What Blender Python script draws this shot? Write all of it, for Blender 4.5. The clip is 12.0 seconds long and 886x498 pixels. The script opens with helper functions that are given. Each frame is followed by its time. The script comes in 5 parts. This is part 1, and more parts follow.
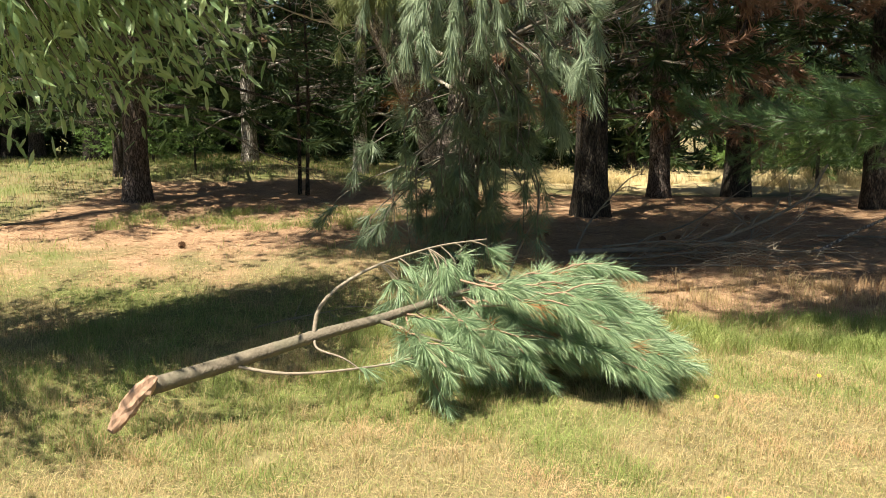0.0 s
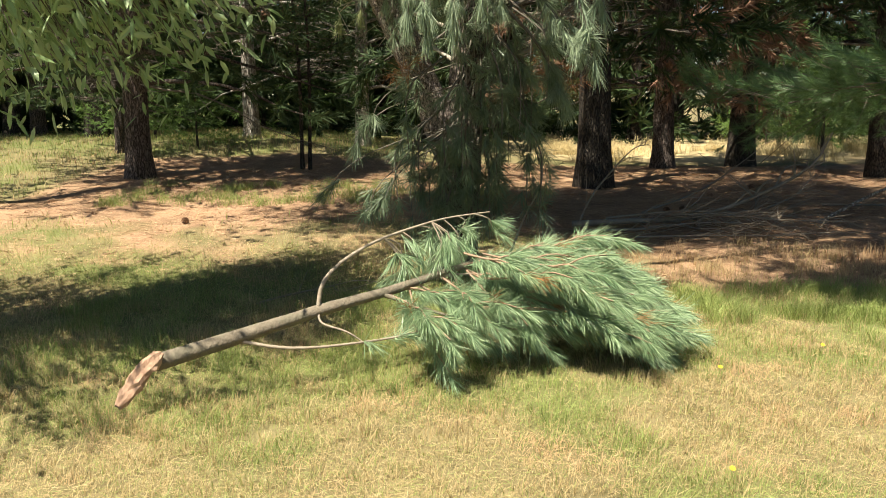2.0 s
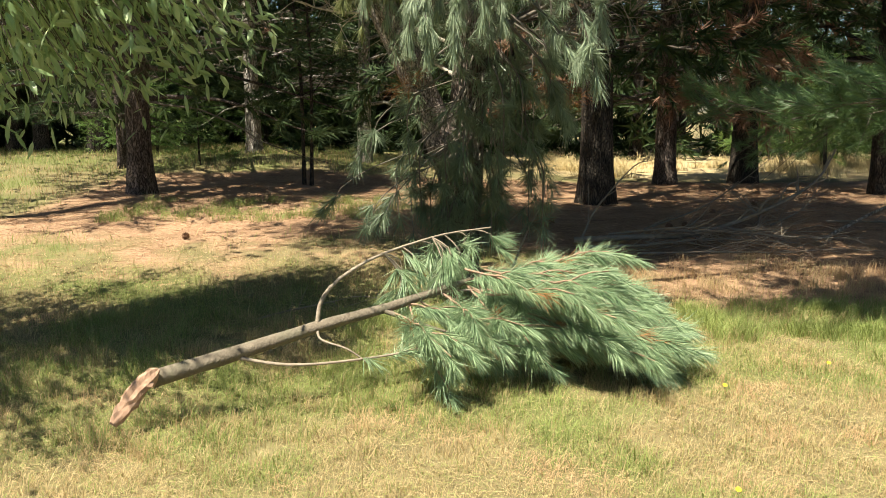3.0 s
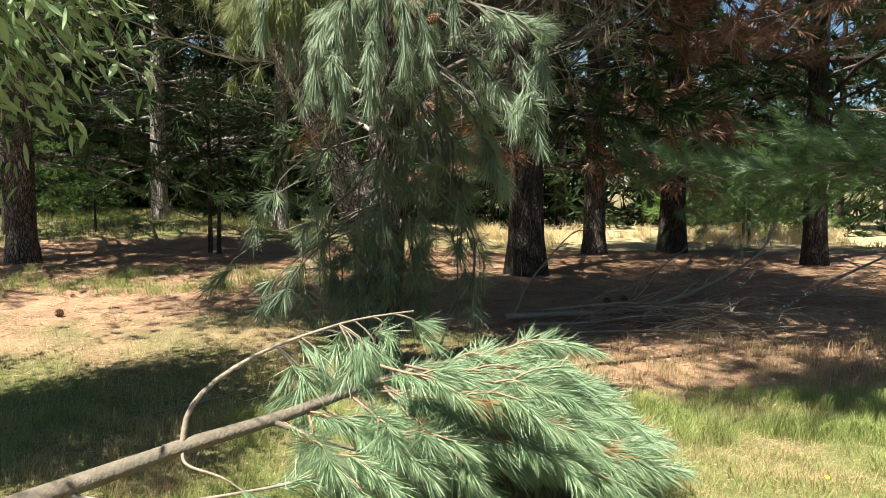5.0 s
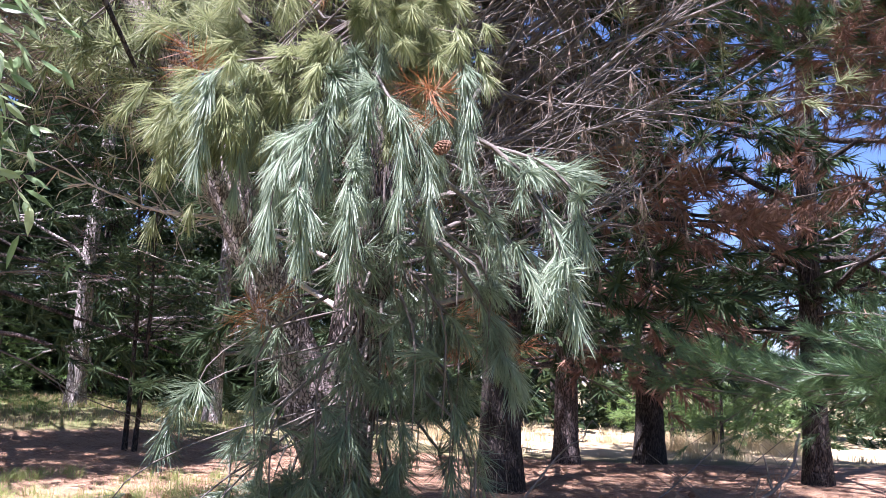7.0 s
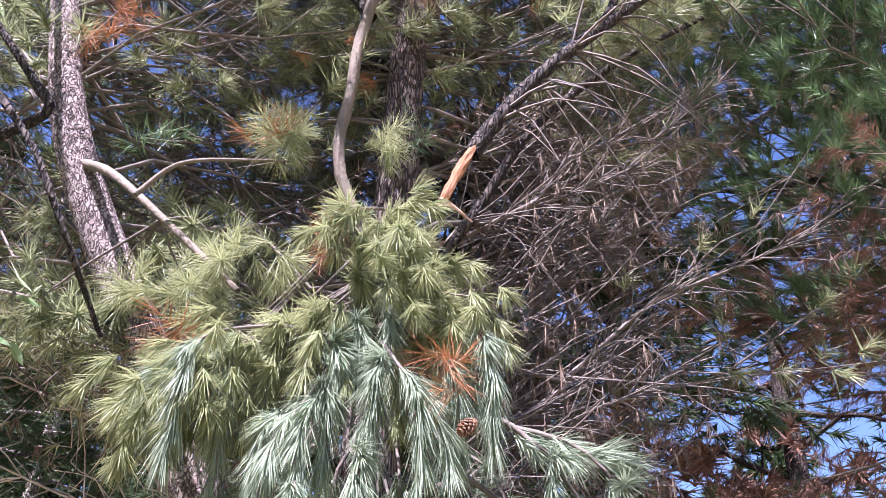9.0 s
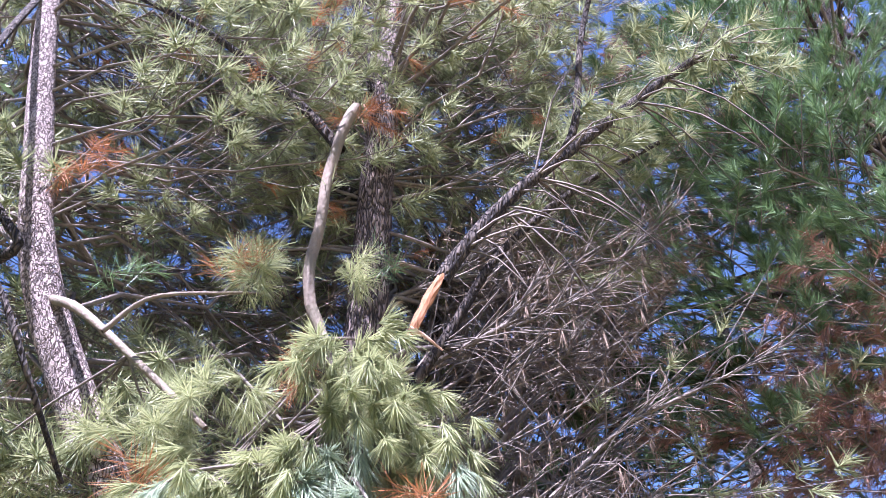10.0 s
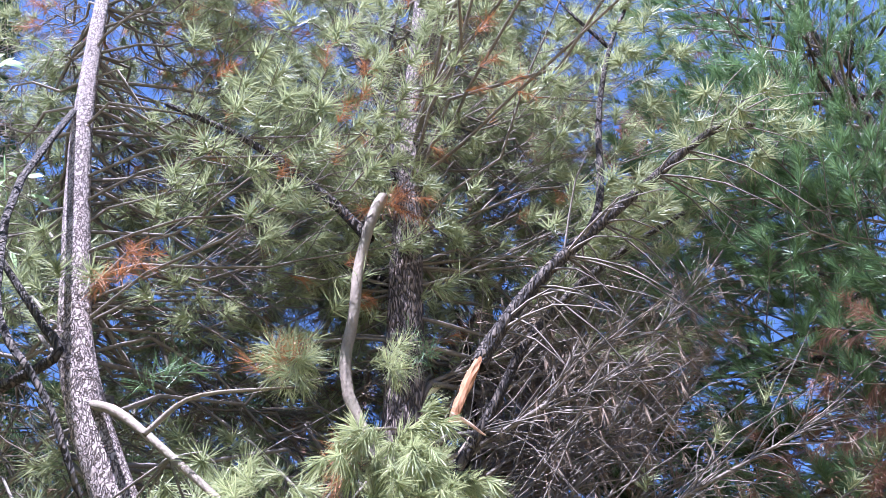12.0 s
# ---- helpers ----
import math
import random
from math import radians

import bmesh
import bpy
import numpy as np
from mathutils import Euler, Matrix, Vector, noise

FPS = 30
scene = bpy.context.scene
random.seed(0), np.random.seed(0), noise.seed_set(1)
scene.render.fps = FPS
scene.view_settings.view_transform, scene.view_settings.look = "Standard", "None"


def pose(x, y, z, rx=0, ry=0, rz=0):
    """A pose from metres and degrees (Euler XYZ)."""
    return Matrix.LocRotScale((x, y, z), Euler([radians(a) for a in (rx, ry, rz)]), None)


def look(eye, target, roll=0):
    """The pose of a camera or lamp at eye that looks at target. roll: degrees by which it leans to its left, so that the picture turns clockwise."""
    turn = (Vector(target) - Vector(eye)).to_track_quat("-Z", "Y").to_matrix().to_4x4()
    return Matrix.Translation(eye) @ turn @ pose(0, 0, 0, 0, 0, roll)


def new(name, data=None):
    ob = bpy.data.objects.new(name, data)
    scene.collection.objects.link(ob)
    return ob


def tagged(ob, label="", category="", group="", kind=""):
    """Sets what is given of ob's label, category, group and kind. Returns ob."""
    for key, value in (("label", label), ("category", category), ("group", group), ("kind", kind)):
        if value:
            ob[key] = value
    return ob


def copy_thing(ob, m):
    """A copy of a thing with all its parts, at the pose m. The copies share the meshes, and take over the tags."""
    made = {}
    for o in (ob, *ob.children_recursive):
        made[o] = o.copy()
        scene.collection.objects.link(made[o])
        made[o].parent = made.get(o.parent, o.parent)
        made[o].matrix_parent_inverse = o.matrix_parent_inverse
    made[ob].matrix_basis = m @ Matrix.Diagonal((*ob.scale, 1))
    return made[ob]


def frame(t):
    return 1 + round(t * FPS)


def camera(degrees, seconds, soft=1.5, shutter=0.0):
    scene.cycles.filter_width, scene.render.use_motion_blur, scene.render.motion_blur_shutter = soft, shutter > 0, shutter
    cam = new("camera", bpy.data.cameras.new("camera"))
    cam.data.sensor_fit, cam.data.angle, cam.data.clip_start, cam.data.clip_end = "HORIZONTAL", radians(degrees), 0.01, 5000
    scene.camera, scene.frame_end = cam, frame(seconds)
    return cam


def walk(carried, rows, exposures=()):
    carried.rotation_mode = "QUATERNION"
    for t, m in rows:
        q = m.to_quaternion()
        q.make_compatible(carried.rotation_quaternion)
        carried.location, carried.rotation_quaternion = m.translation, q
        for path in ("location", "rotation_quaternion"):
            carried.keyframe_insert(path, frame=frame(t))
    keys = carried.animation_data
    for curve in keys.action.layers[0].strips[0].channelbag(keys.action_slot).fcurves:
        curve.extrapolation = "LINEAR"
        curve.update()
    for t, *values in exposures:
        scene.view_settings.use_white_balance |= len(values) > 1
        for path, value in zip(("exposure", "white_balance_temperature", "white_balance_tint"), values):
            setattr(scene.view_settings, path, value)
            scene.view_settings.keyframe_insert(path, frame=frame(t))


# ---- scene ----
cam = camera(56.5, 12.0, soft=0.75)
METRES, EYE, TILT, LEAN, TURN = 3.2, 1.5, -8.5, 0.0, 0.0
# stops, white balance and tint along the way
EXPOSURES = [(0.0, 1.32, 6900, 5), (4.4, 1.38, 6900, 5), (5.6, 1.65, 5700, 12), (7.2, 2.3, 5400, 37), (9.0, 2.42, 5500, 41), (9.6, 2.66, 5350, 41), (11.0, 2.62, 5100, 32), (12.0, 2.6, 5050, 31)]
ROWS = [
    (0.0, 0.0, 0.0, 0.0, -0.0, 0.0, 0.0),
    (0.5, -0.0011, 0.0013, -0.0006, -0.03, -0.64, 0.02),
    (1.0, -0.0007, 0.0015, -0.001, 0.0, -1.3, 0.17),
    (1.5, -0.0001, 0.002, -0.0005, 0.09, -1.77, 0.4),
    (2.0, 0.0013, 0.0015, 0.0008, 0.26, -1.89, 0.62),
    (2.5, 0.0038, 0.0023, 0.0014, 0.58, -1.5, 0.6),
    (4.5, 0.0024, 0.2088, 0.0055, -2.82, 2.46, 0.22),
    (5.0, 0.0193, 0.3161, 0.027, -4.94, 3.87, 0.61),
    (5.5, 0.013, 0.4227, 0.0412, -6.94, 6.02, 0.55),
    (6.0, 0.014, 0.5488, 0.0483, -8.42, 8.98, 0.25),
    (6.5, 0.0057, 0.6589, 0.0686, -9.09, 12.4, -0.4),
    (7.0, -0.0125, 0.7602, 0.0948, -9.12, 17.26, -0.81),
    (9.0, -0.0589, 0.9122, 0.1573, -11.55, 36.58, 1.24),
    (9.5, -0.0581, 0.9026, 0.1634, -12.16, 40.93, 2.49),
    (10.0, -0.0592, 0.8939, 0.1659, -12.12, 44.53, 3.57),
    (10.5, -0.0612, 0.8927, 0.1696, -11.54, 47.13, 4.4),
    (11.0, -0.0667, 0.8925, 0.1702, -10.66, 48.82, 4.87),
    (11.5, -0.0691, 0.8903, 0.1686, -9.69, 49.8, 4.9),
    (12.0, -0.074, 0.8907, 0.1649, -8.52, 50.5, 4.64),
]
walk(cam, [(t, pose(0, 0, EYE, TILT, LEAN, TURN) @ pose(METRES * x, METRES * y, METRES * z, 90 + pitch, roll, yaw)) for t, x, y, z, yaw, pitch, roll in ROWS],
     exposures=EXPOSURES)

# ---- world and sun ----
SUN_EL, SUN_AZ = radians(66), math.atan2(-0.68, -0.73)   # azimuth from +y towards +x
world = bpy.data.worlds.new("sky")
scene.world = world
world.use_nodes = True
wn = world.node_tree.nodes
sky = wn.new("ShaderNodeTexSky")
sky.sky_type, sky.sun_disc = "NISHITA", False
sky.sun_elevation, sky.sun_rotation = SUN_EL, SUN_AZ
sky.dust_density, sky.ozone_density = 0.3, 3.0
wn["Background"].inputs["Strength"].default_value = 0.040
deep = wn.new("ShaderNodeHueSaturation")
deep.inputs["Saturation"].default_value = 1.05
world.node_tree.links.new(sky.outputs[0], deep.inputs["Color"])
world.node_tree.links.new(deep.outputs[0], wn["Background"].inputs["Color"])
sun = new("sun", bpy.data.lights.new("sun", "SUN"))
sun.data.energy, sun.data.angle, sun.data.color = 5.0, radians(0.53), (1.0, 0.93, 0.82)
to_sun = Vector((math.sin(SUN_AZ) * math.cos(SUN_EL), math.cos(SUN_AZ) * math.cos(SUN_EL), math.sin(SUN_EL)))
sun.matrix_world = look(to_sun * 60, (0, 0, 0))

# ---- materials ----


def surface(name, low, high, scale=6.0, stretch=(1, 1, 1), rough=0.8, bump=0.0, bump_scale=40.0, glow_through=0.0,
            island=0.0, spec=0.35, patches=None, coords="Object"):
    """Two colours mixed by coarse and fine noise, with relief; leaves let light through."""
    m = bpy.data.materials.new(name)
    m.use_nodes = True
    n, l = m.node_tree.nodes, m.node_tree.links
    b = n["Principled BSDF"]
    b.inputs["Roughness"].default_value = rough
    b.inputs["Specular IOR Level"].default_value = spec
    tc, mp = n.new("ShaderNodeTexCoord"), n.new("ShaderNodeMapping")
    mp.inputs["Scale"].default_value = stretch
    l.new(tc.outputs[coords], mp.inputs[0])
    big, fine = n.new("ShaderNodeTexNoise"), n.new("ShaderNodeTexNoise")
    for tex, s in ((big, scale), (fine, scale * 7.3)):
        tex.inputs["Scale"].default_value, tex.inputs["Detail"].default_value = s, 6
        tex.inputs["Roughness"].default_value = 0.62
        l.new(mp.outputs[0], tex.inputs["Vector"])
    blend = n.new("ShaderNodeMix")
    blend.data_type = "FLOAT"
    blend.inputs[0].default_value = 0.4
    l.new(big.outputs[0], blend.inputs[2]), l.new(fine.outputs[0], blend.inputs[3])
    value = blend.outputs[0]
    if island:
        geo, mix2 = n.new("ShaderNodeNewGeometry"), n.new("ShaderNodeMix")
        mix2.data_type, mix2.inputs[0].default_value = "FLOAT", island
        l.new(value, mix2.inputs[2]), l.new(geo.outputs["Random Per Island"], mix2.inputs[3])
        value = mix2.outputs[0]
    ramp = n.new("ShaderNodeValToRGB")
    ramp.color_ramp.elements[0].position, ramp.color_ramp.elements[1].position = 0.3, 0.7
    if island > 0.4:
        ramp.color_ramp.elements[0].position, ramp.color_ramp.elements[1].position = 0.1, 0.9
    ramp.color_ramp.elements[0].color, ramp.color_ramp.elements[1].color = (*low, 1), (*high, 1)
    l.new(value, ramp.inputs[0])
    colour = ramp.outputs[0]
    if patches:
        pn, pm, pr = n.new("ShaderNodeTexNoise"), n.new("ShaderNodeMix"), n.new("ShaderNodeMapRange")
        pm.data_type = "RGBA"
        pn.inputs["Scale"].default_value, pn.inputs["Detail"].default_value = patches[1], 4
        pr.inputs[1].default_value, pr.inputs[2].default_value = 0.52, 0.62
        l.new(tc.outputs["Object"], pn.inputs["Vector"]), l.new(pn.outputs[0], pr.inputs[0])
        l.new(pr.outputs[0], pm.inputs[0]), l.new(colour, pm.inputs[6])
        pm.inputs[7].default_value = (*patches[0], 1)
        colour = pm.outputs[2]
    l.new(colour, b.inputs["Base Color"])
    if bump:
        bt, bn = n.new("ShaderNodeTexNoise"), n.new("ShaderNodeBump")
        bt.inputs["Scale"].default_value, bt.inputs["Detail"].default_value = bump_scale, 8
        bn.inputs["Strength"].default_value, bn.inputs["Distance"].default_value = bump, 0.02
        l.new(mp.outputs[0], bt.inputs["Vector"]), l.new(bt.outputs[0], bn.inputs["Height"])
        l.new(bn.outputs[0], b.inputs["Normal"])
    if glow_through:
        tr, mx = n.new("ShaderNodeBsdfTranslucent"), n.new("ShaderNodeMixShader")
        l.new(colour, tr.inputs[0])
        mx.inputs[0].default_value = glow_through
        l.new(b.outputs[0], mx.inputs[1]), l.new(tr.outputs[0], mx.inputs[2])
        l.new(mx.outputs[0], n["Material Output"].inputs[0])
    return m


def bark_surface(name, low, high, crack, scale, rough=0.9, stretch=0.24, crack_width=0.22):
    """Furrowed bark: long plates between dark cracks."""
    m = surface(name, low, high, scale, (1, 1, stretch), rough, 0.0)
    n, l = m.node_tree.nodes, m.node_tree.links
    b = n["Principled BSDF"]
    ramp = next(x for x in n if x.bl_idname == "ShaderNodeValToRGB")
    mp = next(x for x in n if x.bl_idname == "ShaderNodeMapping")
    bend, add = n.new("ShaderNodeTexNoise"), n.new("ShaderNodeVectorMath")
    bend.inputs["Scale"].default_value = scale * 1.4
    sc = n.new("ShaderNodeVectorMath")
    sc.operation, sc.inputs[3].default_value = "SCALE", 0.12
    l.new(mp.outputs[0], bend.inputs["Vector"]), l.new(bend.outputs["Color"], sc.inputs[0])
    l.new(mp.outputs[0], add.inputs[0]), l.new(sc.outputs[0], add.inputs[1])
    v = n.new("ShaderNodeTexVoronoi")
    v.feature = "DISTANCE_TO_EDGE"
    v.inputs["Scale"].default_value = scale * 2.2
    l.new(add.outputs[0], v.inputs["Vector"])
    rng_ = n.new("ShaderNodeMapRange")
    rng_.inputs[1].default_value, rng_.inputs[2].default_value = 0.02, crack_width
    l.new(v.outputs["Distance"], rng_.inputs[0])
    mix = n.new("ShaderNodeMix")
    mix.data_type = "RGBA"
    mix.inputs[6].default_value = (*crack, 1)
    l.new(rng_.outputs[0], mix.inputs[0]), l.new(ramp.outputs[0], mix.inputs[7])
    l.new(mix.outputs[2], b.inputs["Base Color"])
    fine = n.new("ShaderNodeTexNoise")
    fine.inputs["Scale"].default_value, fine.inputs["Detail"].default_value = scale * 9, 8
    l.new(mp.outputs[0], fine.inputs["Vector"])
    h = n.new("ShaderNodeMath")
    h.operation = "ADD"
    hm = n.new("ShaderNodeMath")
    hm.operation, hm.inputs[1].default_value = "MULTIPLY", 0.5
    l.new(fine.outputs[0], hm.inputs[0]), l.new(rng_.outputs[0], h.inputs[0]), l.new(hm.outputs[0], h.inputs[1])
    bn = n.new("ShaderNodeBump")
    bn.inputs["Strength"].default_value, bn.inputs["Distance"].default_value = 0.9, 0.03
    l.new(h.outputs[0], bn.inputs["Height"]), l.new(bn.outputs[0], b.inputs["Normal"])
    return m


BARK = bark_surface("pine_bark", (0.12, 0.09, 0.075), (0.32, 0.255, 0.225), (0.03, 0.022, 0.018), 15)
# darker copy of the pine bark, also put where trunks and limbs stand in shade
BARK_DARK = bark_surface("dark_pine_bark", (0.045, 0.036, 0.029), (0.13, 0.105, 0.082), (0.016, 0.012, 0.01), 14)
BARK_PINK = bark_surface("pinkish_scaly_bark", (0.28, 0.215, 0.195), (0.58, 0.49, 0.45), (0.085, 0.063, 0.055), 17, 0.9, 0.5, 0.16)
BARK_PALE = bark_surface("pale_bark", (0.38, 0.34, 0.30), (0.60, 0.56, 0.51), (0.16, 0.13, 0.11), 10)
BARK_SMOOTH = surface("young_bark", (0.105, 0.085, 0.062), (0.235, 0.195, 0.145), 14, (1, 1, 0.6), 0.85, 0.5, 60,
                      patches=((0.16, 0.14, 0.10), 9))
TWIG = surface("dead_twig_bark", (0.18, 0.145, 0.11), (0.40, 0.33, 0.255), 12, (1, 1, 1), 0.9, 0.4, 60)
TWIG_BROWN = surface("brown_twig_bark", (0.076, 0.065, 0.054), (0.20, 0.172, 0.143), 12, (1, 1, 1), 0.9, 0.4, 60)
WOOD_TORN = surface("torn_wood", (0.30, 0.17, 0.11), (0.50, 0.33, 0.23), 9, (1, 1, 0.12), 0.75, 0.7, 45)
WOOD_ORANGE = surface("orange_torn_wood", (0.16, 0.065, 0.025), (0.33, 0.155, 0.06), 9, (1, 1, 0.15), 0.75, 0.7, 45)
WOOD_GREY = surface("weathered_wood", (0.15, 0.125, 0.10), (0.33, 0.285, 0.235), 10, (1, 1, 1), 0.9, 0.5, 50)
NEEDLE = surface("pine_needles", (0.125, 0.16, 0.072), (0.40, 0.43, 0.225), 1.5, rough=0.52, glow_through=0.35, island=0.6, spec=0.25)
NEEDLE_BLUE = surface("bluish_pine_needles", (0.145, 0.21, 0.14), (0.41, 0.48, 0.325), 2.5, rough=0.5, glow_through=0.3,
                      island=0.6, spec=0.3)
NEEDLE_GREEN = surface("blue_green_pine_needles", (0.13, 0.225, 0.12), (0.45, 0.56, 0.335), 2.5, rough=0.42, glow_through=0.3, island=0.7, spec=0.4)
NEEDLE_OLIVE = surface("yellowing_pine_needles", (0.145, 0.185, 0.08), (0.42, 0.44, 0.215), 2.5, rough=0.5, glow_through=0.4,
                       island=0.6, spec=0.3)
# darker needle copy: shade under the bough put into the colour
NEEDLE_SHADED = surface("shaded_pine_needles", (0.085, 0.13, 0.075), (0.25, 0.31, 0.19), 2.0, rough=0.42, glow_through=0.25, island=0.6, spec=0.5)
NEEDLE_FRESH = surface("fresh_pine_needles", (0.055, 0.115, 0.046), (0.18, 0.285, 0.115), 2.0, rough=0.42, glow_through=0.25, island=0.6, spec=0.5)
NEEDLE_DEAD = surface("dead_pine_needles", (0.20, 0.075, 0.028), (0.44, 0.20, 0.075), 3, rough=0.6, glow_through=0.2, island=0.6)
NEEDLE_RUST = surface("rusty_pine_needles", (0.14, 0.076, 0.05), (0.31, 0.18, 0.12), 1.2, rough=0.7, glow_through=0.15, island=0.6)
NEEDLE_DRY = surface("dry_grey_brown_needles", (0.10, 0.073, 0.05), (0.27, 0.20, 0.135), 1.2, rough=0.7, glow_through=0.15, island=0.6)
NEEDLE_FAR = surface("conifer_foliage", (0.02, 0.042, 0.018), (0.075, 0.11, 0.045), 0.8, rough=0.6, glow_through=0.25, island=0.6, spec=0.15)
NEEDLE_LIME = surface("young_conifer_foliage", (0.07, 0.14, 0.035), (0.19, 0.29, 0.08), 1.5, rough=0.5, glow_through=0.25, island=0.6)
LEAF = surface("gum_leaves", (0.18, 0.305, 0.13), (0.52, 0.63, 0.37), 2.0, rough=0.34, glow_through=0.45, island=0.6, spec=0.5)
LEAF_DARK = surface("shrub_leaves", (0.03, 0.055, 0.02), (0.09, 0.13, 0.05), 2.0, rough=0.45, glow_through=0.25, island=0.6)
STRAW = surface("dry_grass", (0.27, 0.19, 0.085), (0.72, 0.58, 0.32), 1.3, rough=0.65, glow_through=0.3, island=0.5,
                patches=((0.60, 0.41, 0.235), 1.7))
GRASS = surface("green_grass", (0.17, 0.225, 0.06), (0.40, 0.45, 0.15), 1.3, rough=0.5, glow_through=0.3, island=0.5)
LITTER = surface("fallen_needles", (0.21, 0.105, 0.058), (0.57, 0.39, 0.24), 1.5, rough=0.75, island=0.6)
# dead twig colour lightened to stand for sunlight on the limbs
DEADWOOD_SUNLIT = surface("sunlit_deadwood", (0.30, 0.26, 0.215), (0.56, 0.50, 0.43), 12, (1, 1, 1), 0.9, 0.4, 60)
CONE = surface("pine_cone_scales", (0.10, 0.05, 0.03), (0.28, 0.16, 0.09), 25, rough=0.8, bump=0.4)
SHOOT = surface("pink_brown_shoots", (0.27, 0.165, 0.11), (0.46, 0.31, 0.22), 30, (1, 1, 1), 0.8, 0.6, 120)
BLEACHED = surface("bleached_grass", (0.50, 0.40, 0.20), (0.76, 0.65, 0.40), 1.3, rough=0.65, glow_through=0.3, island=0.5)
PETAL = surface("yellow_petals", (0.72, 0.52, 0.03), (0.85, 0.68, 0.06), 20, rough=0.6, glow_through=0.2)


def ground_surface():
    """Dry turf, with rusty needle litter where the mesh's litter mask says so."""
    m = surface("ground", (0.12, 0.098, 0.045), (0.27, 0.22, 0.11), 2.2, (1, 1, 1), 0.95, 0.8, 55)
    n, l = m.node_tree.nodes, m.node_tree.links
    b = n["Principled BSDF"]
    ramp = next(x for x in n if x.bl_idname == "ShaderNodeValToRGB")
    tc = next(x for x in n if x.bl_idname == "ShaderNodeTexCoord")
    tex, fine = n.new("ShaderNodeTexNoise"), n.new("ShaderNodeTexNoise")
    tex.inputs["Scale"].default_value, tex.inputs["Detail"].default_value = 3.0, 8
    fine.inputs["Scale"].default_value, fine.inputs["Detail"].default_value = 45.0, 5
    l.new(tc.outputs["Object"], tex.inputs["Vector"]), l.new(tc.outputs["Object"], fine.inputs["Vector"])
    half = n.new("ShaderNodeMix")
    half.data_type = "FLOAT"
    half.inputs[0].default_value = 0.55
    l.new(tex.outputs[0], half.inputs[2]), l.new(fine.outputs[0], half.inputs[3])
    r2 = n.new("ShaderNodeValToRGB")
    r2.color_ramp.elements[0].position, r2.color_ramp.elements[1].position = 0.3, 0.7
    r2.color_ramp.elements[0].color, r2.color_ramp.elements[1].color = (0.13, 0.066, 0.04, 1), (0.50, 0.33, 0.20, 1)
    l.new(half.outputs[0], r2.inputs[0])
    at = n.new("ShaderNodeAttribute")
    at.attribute_name = "litter"
    sub = n.new("ShaderNodeMath")
    sub.operation = "SUBTRACT"
    sub.inputs[1].default_value = 0.5
    l.new(tex.outputs[0], sub.inputs[0])
    addm = n.new("ShaderNodeMath")
    addm.operation, addm.use_clamp = "ADD", True
    l.new(at.outputs["Fac"], addm.inputs[0]), l.new(sub.outputs[0], addm.inputs[1])
    mr = n.new("ShaderNodeMapRange")
    mr.inputs[1].default_value, mr.inputs[2].default_value = 0.25, 0.75
    l.new(addm.outputs[0], mr.inputs[0])
    gr = n.new("ShaderNodeAttribute")
    gr.attribute_name = "green"
    gm = n.new("ShaderNodeMix")
    gm.data_type = "RGBA"
    gm.inputs[7].default_value = (0.13, 0.15, 0.045, 1)
    l.new(gr.outputs["Fac"], gm.inputs[0]), l.new(ramp.outputs[0], gm.inputs[6])
    fa, fm = n.new("ShaderNodeAttribute"), n.new("ShaderNodeMix")
    fa.attribute_name = "field"
    fm.data_type = "RGBA"
    fm.inputs[7].default_value = (0.46, 0.36, 0.20, 1)
    l.new(fa.outputs["Fac"], fm.inputs[0]), l.new(gm.outputs[2], fm.inputs[6])
    mix = n.new("ShaderNodeMix")
    mix.data_type = "RGBA"
    l.new(mr.outputs[0], mix.inputs[0]), l.new(fm.outputs[2], mix.inputs[6]), l.new(r2.outputs[0], mix.inputs[7])
    l.new(mix.outputs[2], b.inputs["Base Color"])
    return m


GROUND = ground_surface()

# ---- mesh helpers ----


def up(v):
    return v / np.maximum(np.linalg.norm(v, axis=-1, keepdims=True), 1e-9)


def step(v):
    v = np.clip(v, 0, 1)
    return v * v * (3 - 2 * v)


WAVES = np.random.default_rng(5).normal(size=(40, 2))
PHASE = np.random.default_rng(6).uniform(0, 6.28, 40)


def wobble(x, y, size):
    """Smooth noise of about -1 to 1 over the plan; size is its grain in metres."""
    x, y = np.asarray(x, float), np.asarray(y, float)
    s = sum(np.sin((x * w[0] + y * w[1]) * 2.6 / size + p) for w, p in zip(WAVES, PHASE))
    return s / 7.0


def height_at(x, y):
    """The lie of the land."""
    x, y = np.asarray(x, float), np.asarray(y, float)
    near = step((60 - np.hypot(x, y)) / 30)
    z = 0.19 * step((y - 6.5) / 4) - 0.19 * step((y - 13) / 6) * step((x - 1) / 4)
    z = z + 0.42 * step((y - 11) / 9) * step((0.5 - x) / 6) * step((45 - y) / 15)
    z = z + 0.20 * np.exp(-((x + 3.6) ** 2 + (y - 17.5) ** 2) / 4.5)
    return (z + 0.022 * wobble(x, y, 1.6)) * near


